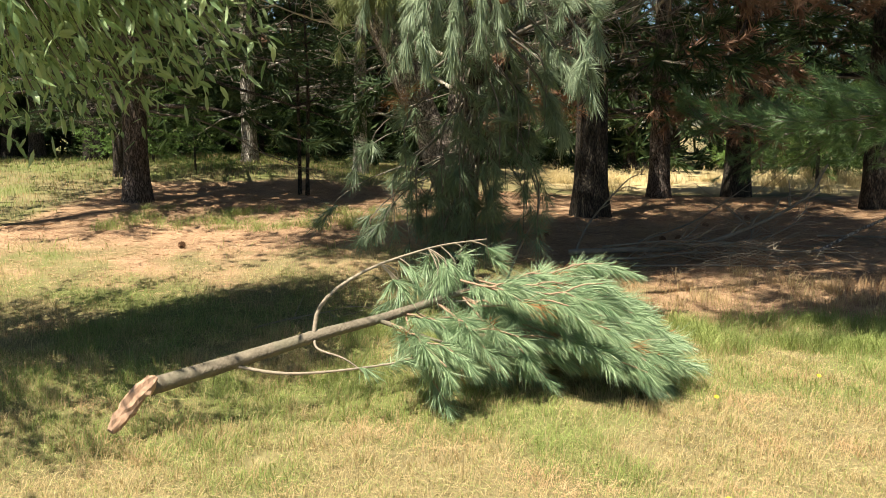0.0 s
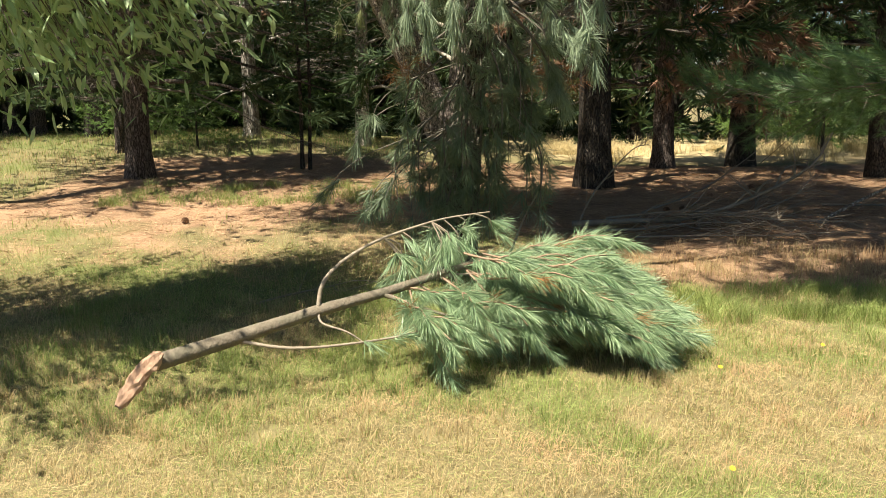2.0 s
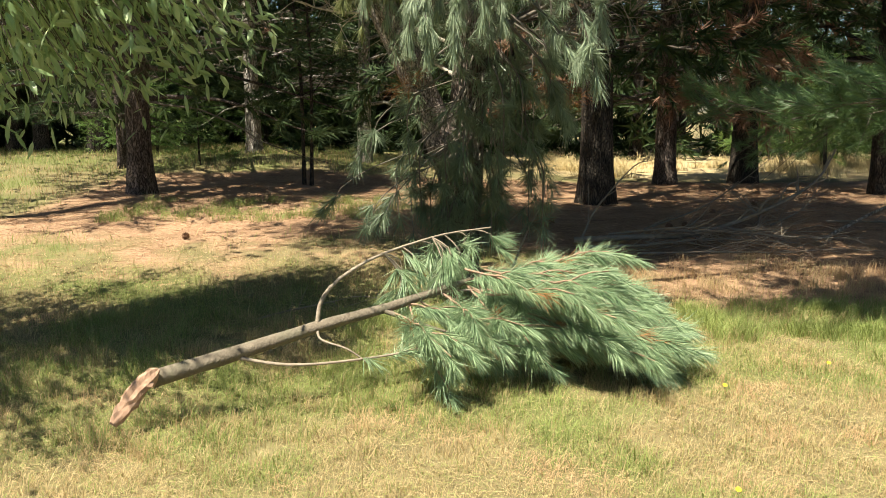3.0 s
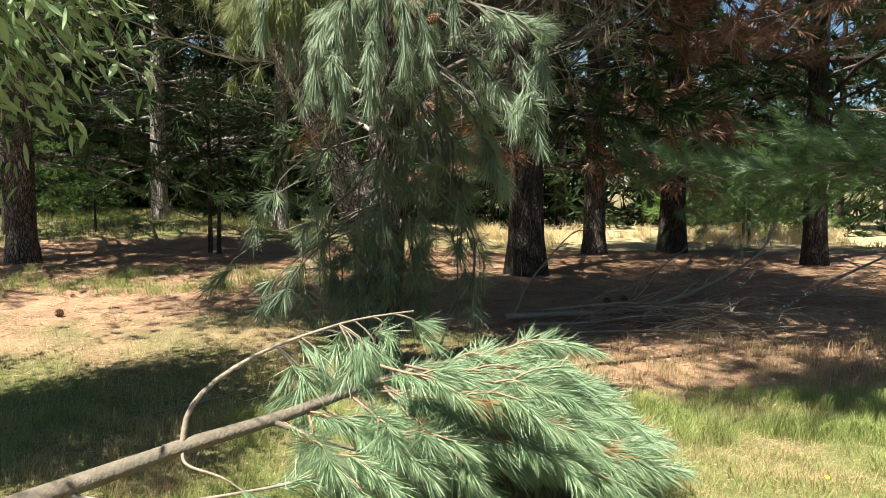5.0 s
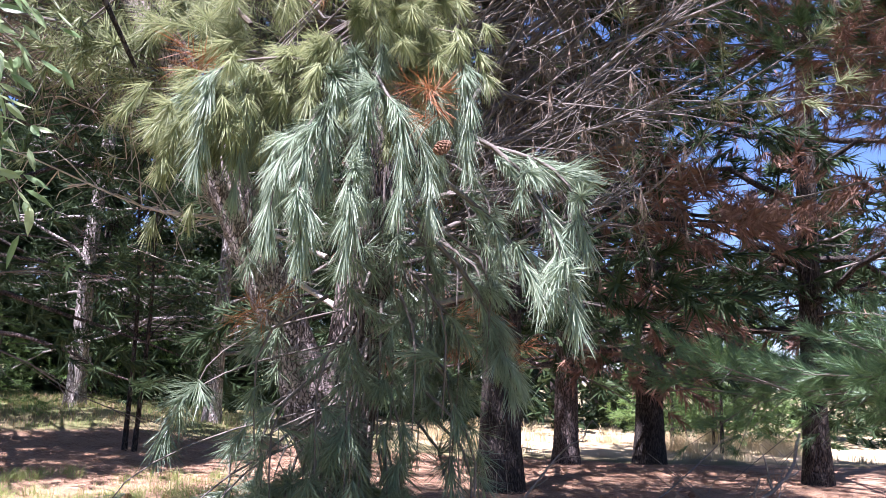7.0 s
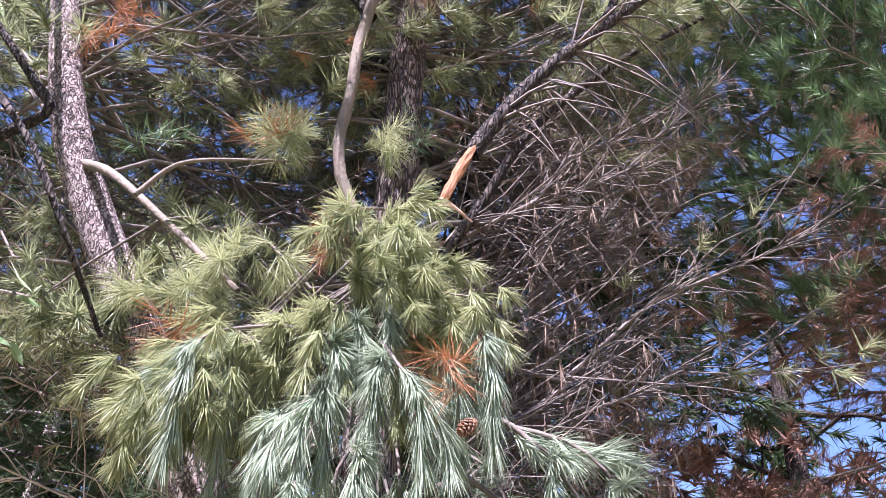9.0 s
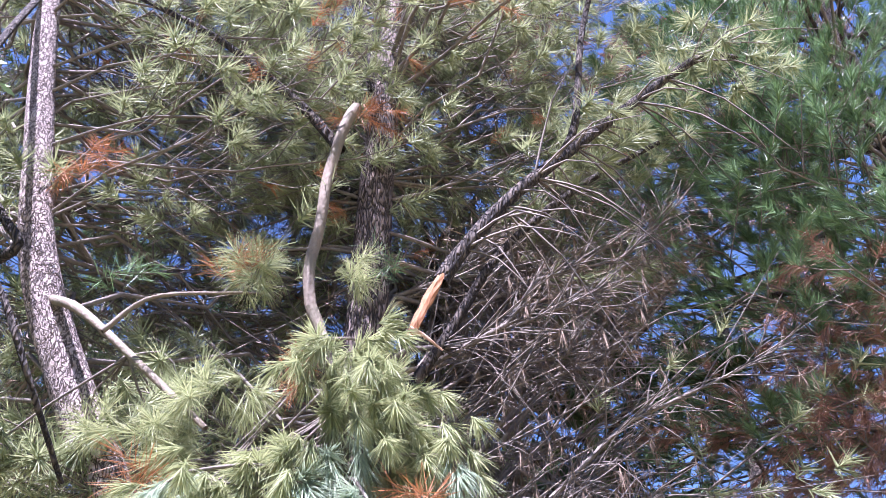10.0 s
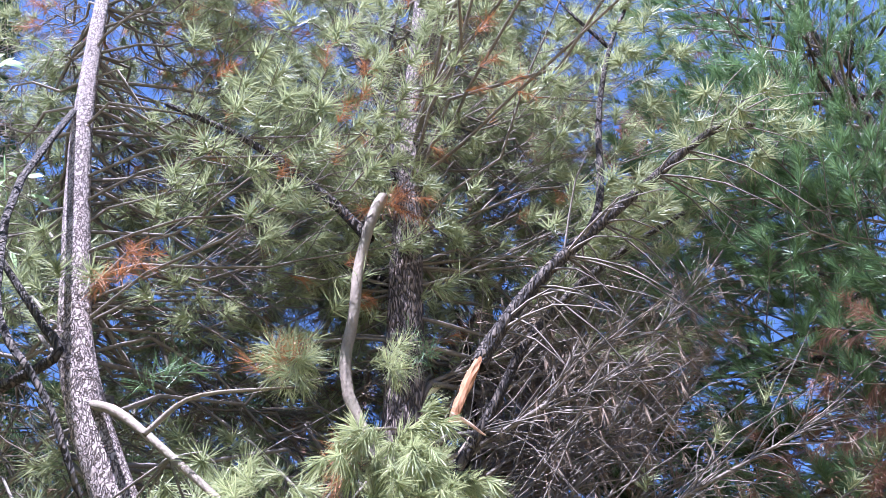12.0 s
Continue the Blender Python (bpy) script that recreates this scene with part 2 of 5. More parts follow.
def litter_at(x, y):
    """Where pine needles cover the soil: 0 to 1."""
    x, y = np.asarray(x, float), np.asarray(y, float)
    edge = 8.1 - 0.35 * np.clip(x, -2, 3) + 0.5 * wobble(x, y, 1.7)
    a = step((y - edge) / 1.2) * step((17.8 + 0.5 * wobble(x, y, 2) - 0.32 * np.clip(-x, 0, 8) - y) / 1.5)
    a = a * step((x + 6.6) / 1.2)
    sunny = (0.78 + 0.3 * wobble(x, y, 0.5)) * np.exp(-(((x + 3.0) / 2.3) ** 2 + ((y - 9.0) / 1.6) ** 2))
    under = 0.85 * np.exp(-(((x - 2.6) / 1.9) ** 2 + ((y - 6.9) / 0.8) ** 2))
    v = np.clip(a * (1 - 0.45 * np.exp(-(((x + 2.2) / 2.4) ** 2 + ((y - 11.2) / 0.9) ** 2))) + sunny + under, 0, 1)
    return v * (1 - 0.22 * step((-0.7 - np.asarray(x, float)) / 0.8) * step((10.6 - np.asarray(y, float)) / 1.2))


def field_at(x, y):
    """The open field beyond the grove: 0 to 1."""
    return step((y - 17.5) / 2) * step((x - 1.0) / 2) * step((30 - y) / 3)


def green_at(x, y):
    """Where the turf is still green: 0 to 1."""
    x, y = np.asarray(x, float), np.asarray(y, float)
    g = 0.27 + 0.62 * wobble(x, y, 0.9) + 0.34 * wobble(x, y, 0.3)
    g = g + 0.42 * np.exp(-(((x - 3.2) / 1.2) ** 2 + ((y - 6.1) / 0.6) ** 2))
    g = g + 0.3 * np.exp(-(((x + 2.6) / 2.2) ** 2 + ((y - 6.0) / 1.9) ** 2))
    g = g + 0.45 * step((y - 14) / 4) * step((0 - x) / 2)
    g = g - 0.5 * step((y - 16) / 4) * step((x - 1) / 2) - 0.2 * step((x - 0.8) / 1.0) * step((5.4 - y) / 0.8)
    return np.clip(g, 0, 1)


def mesh_of(name, verts, faces, smooth=False):
    me = bpy.data.meshes.new(name)
    me.from_pydata(np.asarray(verts, float), [], faces if isinstance(faces, list) else np.asarray(faces, int))
    if smooth:
        me.polygons.foreach_set("use_smooth", np.ones(len(me.polygons), bool))
    me.update()
    return me


def part(name, data, material, parent, label=""):
    """Links a bmesh or a mesh as one object under a thing or a part."""
    if isinstance(data, bmesh.types.BMesh):
        me = bpy.data.meshes.new(name)
        data.to_mesh(me), data.free()
    else:
        me = data
    if not me.materials:
        me.materials.append(material)
    ob = new(name, me)
    ob.parent = parent
    return tagged(ob, label)


def thing(name, place, label, category, group="", kind=""):
    ob = new(name)
    ob.location = place
    ob.empty_display_size = 0.2
    return tagged(ob, label, category, group, kind)


def curve_through(points, n):
    """n points on a smooth line through the given ones."""
    p = np.asarray(points, float)
    p = np.vstack([2 * p[0] - p[1], p, 2 * p[-1] - p[-2]])
    out = []
    for s in np.linspace(0, len(p) - 3 - 1e-6, n):
        i, u = int(s), s - int(s)
        a, b, c, d = p[i:i + 4]
        out.append(0.5 * (2 * b + (c - a) * u + (2 * a - 5 * b + 4 * c - d) * u * u + (3 * b - a - 3 * c + d) * u ** 3))
    return np.array(out)


def taper(n, r0, r1, power=1.0):
    return r1 + (r0 - r1) * (1 - np.linspace(0, 1, n)) ** power


class Tubes:
    """Gathers tapered tubes into one mesh."""

    def __init__(self):
        self.v, self.f, self.n = [], [], 0

    def add(self, pts, rad, sides=5, ridge=0.0, seed=0, flat=None):
        pts, rad = np.asarray(pts, float), np.asarray(rad, float)
        t = up(np.gradient(pts, axis=0))
        ref = np.array([0.31, 0.93, 0.2]) if abs(t[:, 1]).mean() < 0.7 else np.array([0.95, 0.1, 0.3])
        a = up(np.cross(t, ref))
        b = np.cross(t, a)
        ang = np.linspace(0, 2 * math.pi, sides, endpoint=False)
        r = np.repeat(rad[:, None], sides, 1)
        if ridge:
            g = np.random.default_rng(seed)
            r = r * (1 + ridge * np.sin(ang * g.integers(3, 5) + g.uniform(0, 6)) * 0.5
                     + ridge * g.normal(size=r.shape) * 0.5)
        ring = pts[:, None] + r[..., None] * (np.cos(ang)[None, :, None] * a[:, None] + np.sin(ang)[None, :, None] * b[:, None])
        if flat is not None:
            axis, share = up(np.asarray(flat[:3], float)), flat[3]
            off = ring - pts[:, None]
            ring = ring - (off @ axis)[..., None] * axis * (1 - share)
        k, n = len(pts), self.n
        i, j = np.meshgrid(np.arange(k - 1), np.arange(sides), indexing="ij")
        q = np.stack([n + i * sides + j, n + i * sides + (j + 1) % sides, n + (i + 1) * sides + (j + 1) % sides, n + (i + 1) * sides + j], -1)
        self.v.append(ring.reshape(-1, 3)), self.f.append(q.reshape(-1, 4))
        self.n += k * sides
        return self

    def mesh(self, name, smooth=True):
        return mesh_of(name, np.vstack(self.v), np.vstack(self.f), smooth)


def brush(P, D, L, n, length, width, spread, droop, seed, fine=True, bias=1.0, combed=0.0):
    """Needles round shoots that start at P, run along D for L metres. n a shoot; spread in degrees from the shoot."""
    g = np.random.default_rng(seed)
    P, D = np.repeat(np.asarray(P, float), n, 0), np.repeat(up(np.asarray(D, float)), n, 0)
    L = np.repeat(np.broadcast_to(np.asarray(L, float), (len(P) // n,)), n)[:, None]
    N = len(P)
    base = P + D * L * (g.uniform(0, 1, (N, 1)) ** bias)
    side = up(np.cross(D, g.normal(size=(N, 3))))
    side[:, 2] = np.where((side[:, 2] > 0.2) & (g.uniform(size=N) < combed), -side[:, 2], side[:, 2])
    a = np.radians(spread) * g.uniform(0.35, 1.15, (N, 1))
    d = up(D * np.cos(a) + side * np.sin(a) - np.array([0, 0, droop]) * g.uniform(0.4, 1.3, (N, 1)))
    ln = length * g.uniform(0.7, 1.1, (N, 1))
    w = up(np.cross(d, side + np.array([0, 0, 0.6]) + g.normal(0, 0.45, (N, 3)))) * width / 2
    tip = base + d * ln - np.array([0, 0, droop * 0.25]) * ln
    if not fine:
        v = np.stack([base - w, base + w, tip], 1).reshape(-1, 3)
        return v, np.arange(3 * N).reshape(-1, 3)
    mid = base + d * ln * 0.55
    v = np.stack([base - w * 0.6, base + w * 0.6, mid + w, mid - w, tip], 1).reshape(-1, 3)
    k = np.arange(N)[:, None] * 5
    f = np.concatenate([k + [0, 1, 2], k + [0, 2, 3], k + [3, 2, 4]], 1).reshape(-1, 3)
    return v, f


def joined(*pieces):
    vs, fs, n = [], [], 0
    for v, f in pieces:
        vs.append(v), fs.append(f + n)
        n += len(v)
    return np.vstack(vs), np.vstack(fs)


def leaves(P, D, length, width, seed, hang=0.5):
    """Lance-shaped leaves, folded a little along the rib."""
    g = np.random.default_rng(seed)
    P = np.asarray(P, float)
    N = len(P)
    d = up(up(np.asarray(D, float)) * 0.6 + g.normal(size=(N, 3)) * 0.45 - [0, 0, hang])
    s = up(np.cross(d, g.normal(size=(N, 3))))
    nrm = np.cross(d, s)
    ln, w = length * g.uniform(0.6, 1.15, (N, 1)), width * g.uniform(0.7, 1.2, (N, 1)) / 2
    bow = g.uniform(0.02, 0.12, (N, 1)) * ln

    def rib(u):
        return P + d * ln * u - nrm * bow * 4 * u * (1 - u) - np.array([0, 0, 0.1]) * ln * u * u

    def edge(u, k):
        return rib(u) + (s * k + nrm * 0.35) * w * (1 - (2 * u - 0.92) ** 2) ** 0.5
    v = np.stack([rib(0.0), edge(0.25, -1), rib(0.25), edge(0.25, 1), edge(0.62, -1), rib(0.62), edge(0.62, 1), rib(1.0)], 1).reshape(-1, 3)
    k = np.arange(N)[:, None] * 8
    f = np.concatenate([k + [0, 2, 1], k + [0, 3, 2], k + [1, 2, 5], k + [1, 5, 4], k + [2, 3, 6], k + [2, 6, 5], k + [4, 5, 7], k + [5, 6, 7]], 1).reshape(-1, 3)
    return v, f


def blades(x, y, height, width, seed, lean=0.5):
    """Grass blades that stand at x, y, bent over; three triangles each."""
    g = np.random.default_rng(seed)
    N = len(x)
    base = np.stack([x, y, height_at(x, y) - 0.004], 1)
    h = np.broadcast_to(np.asarray(height, float), (N,))[:, None] * g.uniform(0.45, 1.25, (N, 1))
    az = g.uniform(0, 2 * math.pi, N)
    out = np.stack([np.cos(az), np.sin(az), np.zeros(N)], 1)
    k = lean * g.uniform(0.15, 1.5, (N, 1))
    side = np.stack([-np.sin(az + 0.6), np.cos(az + 0.6), np.zeros(N)], 1) * width / 2 * g.uniform(0.6, 1.3, (N, 1))
    mid = base + np.array([0, 0, 1.0]) * h * 0.6 + out * h * k * 0.4
    tip = base + np.array([0, 0, 1.0]) * h * np.clip(1 - 0.28 * k, 0.25, 1) + out * h * k * 1.1
    v = np.stack([base - side, base + side, mid + side * 0.8, mid - side * 0.8, tip], 1).reshape(-1, 3)
    q = np.arange(N)[:, None] * 5
    f = np.concatenate([q + [0, 1, 2], q + [0, 2, 3], q + [3, 2, 4]], 1).reshape(-1, 3)
    return v, f


# ---- ground ----


def build_ground():
    n = 260
    u = np.linspace(-1, 1, n)
    gx, gy = np.meshgrid(11 * u + 1800 * u ** 9, 7 + 11 * u + 1800 * u ** 9, indexing="xy")
    z = height_at(gx, gy) + 0.008 * wobble(gx, gy, 0.35) * (np.hypot(gx, gy) < 30)
    v = np.stack([gx, gy, z], -1).reshape(-1, 3)
    i, j = np.meshgrid(np.arange(n - 1), np.arange(n - 1), indexing="ij")
    f = np.stack([i * n + j, i * n + j + 1, (i + 1) * n + j + 1, (i + 1) * n + j], -1).reshape(-1, 4)
    me = mesh_of("ground", v, f, True)
    for key, values in (("litter", litter_at(v[:, 0], v[:, 1])), ("green", green_at(v[:, 0], v[:, 1]) * 0.8), ("field", field_at(v[:, 0], v[:, 1]))):
        me.attributes.new(key, "FLOAT", "POINT").data.foreach_set("value", values.astype(np.float32))
    me.materials.append(GROUND)
    tagged(new("ground", me), "dry summer turf with rusty pine-needle litter under trees", "ground", kind="structure")


build_ground()

# ---- trees ----


def limb(tubes, shoots, start, azimuth, rise, length, radius, g, twigs=7, sag=0.35, sides=5, upturn=0.25, bare=0.25, twig_tubes=True, ends=False, wiggle=0.018):
    """One limb with side twigs. Adds its tubes, and appends shoots (place, direction)."""
    n = 7
    u = np.linspace(0, 1, n)
    out = np.array([math.cos(azimuth), math.sin(azimuth), 0])
    side = np.array([-out[1], out[0], 0])
    bend = g.normal(0, 0.12)
    pts = np.asarray(start, float) + (u * length)[:, None] * out * math.cos(rise) + (bend * length * u ** 2)[:, None] * side
    pts[:, 2] += length * (u * math.sin(rise) - sag * u ** 2 + upturn * u ** 4)
    pts[1:-1] += g.normal(0, wiggle * length, (n - 2, 3))
    tubes.add(pts, taper(n, radius, radius * 0.22), sides)
    for k in range(twigs):
        s = bare + (1 - bare) * (k + g.uniform(0, 1)) / twigs
        i = min(int(s * (n - 1)), n - 2)
        p = pts[i] + (pts[i + 1] - pts[i]) * (s * (n - 1) - i)
        d = up(pts[i + 1] - pts[i])
        sgn = 1 if k % 2 else -1
        tl = length * (0.42 * (1.15 - s) + 0.08) * g.uniform(0.7, 1.3)
        td = up(d * 0.75 + side * sgn * g.uniform(0.5, 1.0) + np.array([0, 0, g.normal(0.02, 0.22)]))
        mid, end = p + td * tl * 0.55 + [0, 0, -0.02 * tl], p + td * tl + [0, 0, g.normal(-0.02, 0.12) * tl]
        if twig_tubes:
            tubes.add([p, mid, end], taper(3, radius * 0.3, radius * 0.1), 3)
        for f in ((1.0,) if ends and k % 3 else (0.6, 1.0) if ends else (0.45, 0.75, 1.0)):
            q = p + td * tl * f
            shoots.append((q, up(td + g.normal(0, 0.35, 3) + [0, 0, 0.15])))
    shoots.append((pts[-1], up(pts[-1] - pts[-2] + [0, 0, 0.1])))
    return pts


def trunk_tubes(path, radius, top, sides=14, rings=26, seed=0, flare=0.5):
    """A trunk with a flared foot and uneven sides."""
    t = Tubes()
    p = curve_through(path, rings)
    u = np.linspace(0, 1, rings)
    r = top + (radius - top) * (1 - u) ** 0.9
    height = np.maximum(p[:, 2] - p[0, 2], 0)
    r = r * (1 + flare * np.exp(-height / (radius * 1.3)))
    t.add(p, r, sides, 0.05, seed)
    return t, p


def pine(place, height, radius, crown_from, limb_length, limbs, seed, label, bark=None, needles=None, lean=(0, 0), per_shoot=18,
         needle=(0.25, 0.026), twigs=9, dead=0.0, group="pines of the grove", dead_from=0.13, name="pine_tree", dead_limbs=10, rise=15.0,
         tuft=0.24, taper_crown=0.7, kind="", show_limbs=True, sag=0.45):
    """A pine with its trunk, its live limbs and crown, and bare dead limbs lower down."""
    g = np.random.default_rng(seed)
    x, y = place
    tree = thing(name, (x, y, float(height_at(x, y)) - 0.03), label, "tree", group, kind)
    path = [(0, 0, 0), (g.normal(0, 0.05), g.normal(0, 0.05), height * 0.3),
            (lean[0] * 0.6, lean[1] * 0.6, height * 0.65), (lean[0], lean[1], height)]
    t, p = trunk_tubes(path, radius, radius * 0.12, 12, 30, seed, 0.28)
    part("trunk", t.mesh("trunk"), bark or BARK_DARK, tree)

    def on_trunk(s):
        i = min(int(s * (len(p) - 1)), len(p) - 2)
        return p[i] + (p[i + 1] - p[i]) * (s * (len(p) - 1) - i)

    shoots, dead_shoots = [], []
    for k in range(limbs):
        s = crown_from + (0.985 - crown_from) * (k + g.uniform(0, 1)) / limbs
        ln = limb_length * (1.02 - (s - crown_from) / (1 - crown_from)) ** taper_crown * g.uniform(0.7, 1.15) + 0.25
        tubes = Tubes()
        limb(tubes, shoots if g.uniform() > dead else dead_shoots, on_trunk(s), k * 2.399 + g.uniform(-0.3, 0.3), radians(g.normal(rise, 9)), ln, 0.012 + ln * 0.010,
             g, twigs, sag, 4, 0.12, twig_tubes=False)
        if show_limbs:
            part("limb", tubes.mesh("limb"), bark or BARK_DARK, tree)
    for k in range(dead_limbs):
        s = dead_from + (crown_from + 0.12 - dead_from) * (k + g.uniform(0, 1)) / dead_limbs
        tubes = Tubes()
        limb(tubes, [], on_trunk(s), k * 2.399 + g.uniform(-0.3, 0.3), radians(g.normal(6, 12)), limb_length * g.uniform(0.4, 0.85), 0.02, g, 12, 0.3, 4, 0.1, 0.2)
        part("dead_limb", tubes.mesh("dead_limb"), TWIG_BROWN, tree, "bare dead lower limb")
    S = np.array([a for a, b in shoots])
    D = np.array([b for a, b in shoots])
    me = mesh_of("crown", *brush(S, D, tuft, per_shoot, needle[0], needle[1], 55, 0.1, seed + 1, False))
    part("crown", me, needles or NEEDLE_FAR, tree)
    if dead_shoots:
        S = np.array([a for a, b in dead_shoots])
        D = np.array([b for a, b in dead_shoots])
        me = mesh_of("dead_foliage", *brush(S, D, tuft, per_shoot, needle[0], needle[1], 60, 0.25, seed + 2, False))
        part("dead_foliage", me, NEEDLE_RUST, tree, "rust-brown dead needles")
    return tree


def again(tree, x, y, turn, scale=1.0):
    m = pose(x, y, float(height_at(x, y)) - 0.03, 0, 0, turn) @ Matrix.Scale(scale, 4)
    return copy_thing(tree, m)


# the grove behind the fallen branch
pine((2.14, 11.93), 17, 0.245, 0.125, 4.0, 60, 11, "stout dark pine with bare lower limbs", BARK_DARK, NEEDLE_FAR, (0.3, 0.2), dead=0.2, dead_limbs=8, dead_from=0.14, per_shoot=38)
grove_a = pine((-4.95, 13.35), 13, 0.20, 0.13, 3.6, 58, 12, "straight brown-barked pine standing on the turf", BARK, NEEDLE_FAR, (-0.2, 0.3), dead=0.03)
pine((-4.62, 19.83), 14, 0.18, 0.15, 3.4, 50, 13, "pale-trunked pine leaning beside a mound", BARK_PALE, NEEDLE_FAR, (0.9, 0), dead=0.04)
grove_b = pine((5.9, 16.6), 17, 0.25, 0.115, 4.2, 60, 14, "dark pine in deep shade of the grove", BARK_DARK, NEEDLE_FAR, (0.1, 0.3), dead=0.15, per_shoot=26)
pine((6.85, 13.1), 16, 0.18, 0.13, 3.6, 54, 15, "slender dark pine with rusty dead boughs", BARK_DARK, NEEDLE_FAR, (0.2, 0), dead=0.55, per_shoot=24)
pine((4.17, 15.9), 12, 0.2, 0.14, 3.4, 50, 16, "brown pine with sunlit rugged bark", BARK, NEEDLE_FAR, (0, 0), dead=0.25, per_shoot=26)
pine((-1.97, 19.7), 12, 0.17, 0.12, 3.4, 50, 17, "pale-trunked pine half hidden by boughs", BARK_PALE, NEEDLE_FAR, (0.2, 0), dead=0.06)
for x, y, turn, s, src in [(-6.5, 16.6, 40, 0.55, grove_a), (-8.9, 21.2, 130, 1.05, grove_b), (-10.9, 22.3, 80, 1.0, grove_a), (-11.9, 22.9, 200, 0.95, grove_b),
                           (-0.4, 24.0, 300, 1.0, grove_b), 
                           (-14.5, 19.0, 20, 1.0, grove_a), (10.5, 12.5, 250, 1.0, grove_b), (1.6, 27.0, 100, 1.1, grove_a)]:
    again(src, x, y, turn, s)

# pine added beside the view at the clearing's edge, to shade the litter
pine((-6.3, 10.9), 14, 0.17, 0.42, 2.5, 56, 18, "tall pine with a high crown, added for its shade", BARK, NEEDLE_FAR, (0.3, 0), dead=0.1, dead_limbs=4, dead_from=0.3)

# closed dark conifers along the far edge
far_a = pine((-7.0, 27.5), 12, 0.2, 0.02, 3.6, 62, 21, "dense dark conifer at the far edge of the grove", BARK_DARK, NEEDLE_FAR, per_shoot=8, needle=(0.6, 0.11), twigs=5,
             dead_limbs=0, group="conifers along the far edge", name="conifer_tree", rise=2, tuft=0.35, taper_crown=0.8, show_limbs=False)
far_b = pine((-2.0, 28.5), 14, 0.2, 0.02, 4.0, 62, 22, "dense dark conifer at the far edge of the grove", BARK_DARK, NEEDLE_FAR, per_shoot=8, needle=(0.6, 0.11), twigs=5,
             dead_limbs=0, group="conifers along the far edge", name="conifer_tree", rise=-2, tuft=0.35, taper_crown=0.7, show_limbs=False)
gf = np.random.default_rng(3)
for k in range(34):
    a = radians(-48 + 96 * (k + 0.5) / 34)
    d = (29, 36, 44)[k % 3] + gf.uniform(-1.5, 1.5)
    low = 0.6 if 0.36 < a < 0.72 else 1.0
    again(far_a if k % 5 < 3 else far_b, d * math.sin(a), d * math.cos(a), gf.uniform(0, 360), gf.uniform(1.0, 1.35) * low)
for k in range(10):
    a = radians(70 + 220 * k / 9)
    again(far_b if k % 2 else far_a, 42 * math.sin(a), 42 * math.cos(a), gf.uniform(0, 360), gf.uniform(0.9, 1.2))

# young bright conifers that stand in the sun
young = pine((9.3, 20.5), 3.2, 0.05, 0.06, 1.7, 34, 31, "young bright-green conifer in sunlight", BARK_DARK, NEEDLE_LIME, per_shoot=12, needle=(0.16, 0.016), twigs=6,
             dead_limbs=0, group="young conifers", name="conifer_sapling", rise=25, tuft=0.2, show_limbs=False)
again(young, 9.3, 23.2, 100, 1.1), again(young, 11.0, 23.1, 220, 1.0)
again(young, -7.2, 19.0, 40, 0.65), again(young, -5.0, 25.0, 140, 1.1), again(young, -7.2, 20.6, 250, 0.75), again(young, 10.1, 22.5, 310, 0.8), again(young, -4.9, 16.4, 10, 0.5)


def sapling(place, height, seed):
    """A thin dark broadleaf sapling with two stems."""
    g = np.random.default_rng(seed)
    x, y = place
    tree = thing("broadleaf_sapling", (x, y, float(height_at(x, y)) - 0.02), "thin dark sapling with two slender stems", "tree")
    shoots, stems = [], []
    for k, (dx, top) in enumerate(((0.0, (-0.25, 0, height)), (0.13, (0.3, 0.2, height * 0.9)))):
        t, p = trunk_tubes([(dx, 0, 0), (dx * 1.4, 0, height * 0.35), (top[0] * 0.5, 0, height * 0.65), top], 0.036, 0.008, 8, 16, seed + k, 0.2)
        part("stem", t.mesh("stem"), BARK_DARK, tree)
        for j in range(16):
            i, tubes = int(4 + 11 * j / 16), Tubes()
            limb(tubes, shoots, p[i], j * 2.4 + k, radians(g.normal(35, 12)), g.uniform(0.5, 1.3), 0.012, g, 7, 0.1, 4, twig_tubes=False)
            part("limb", tubes.mesh("limb"), BARK_DARK, tree)
    S = np.array([a for a, b in shoots])
    S = np.repeat(S, 9, 0) + g.normal(0, 0.1, (len(S) * 9, 3))
    part("crown", mesh_of("crown", *leaves(S, g.normal(size=S.shape), 0.055, 0.026, seed, 0.2)), LEAF_DARK, tree, "small dark leaves")


sapling((-2.55, 14.7), 5.6, 41)


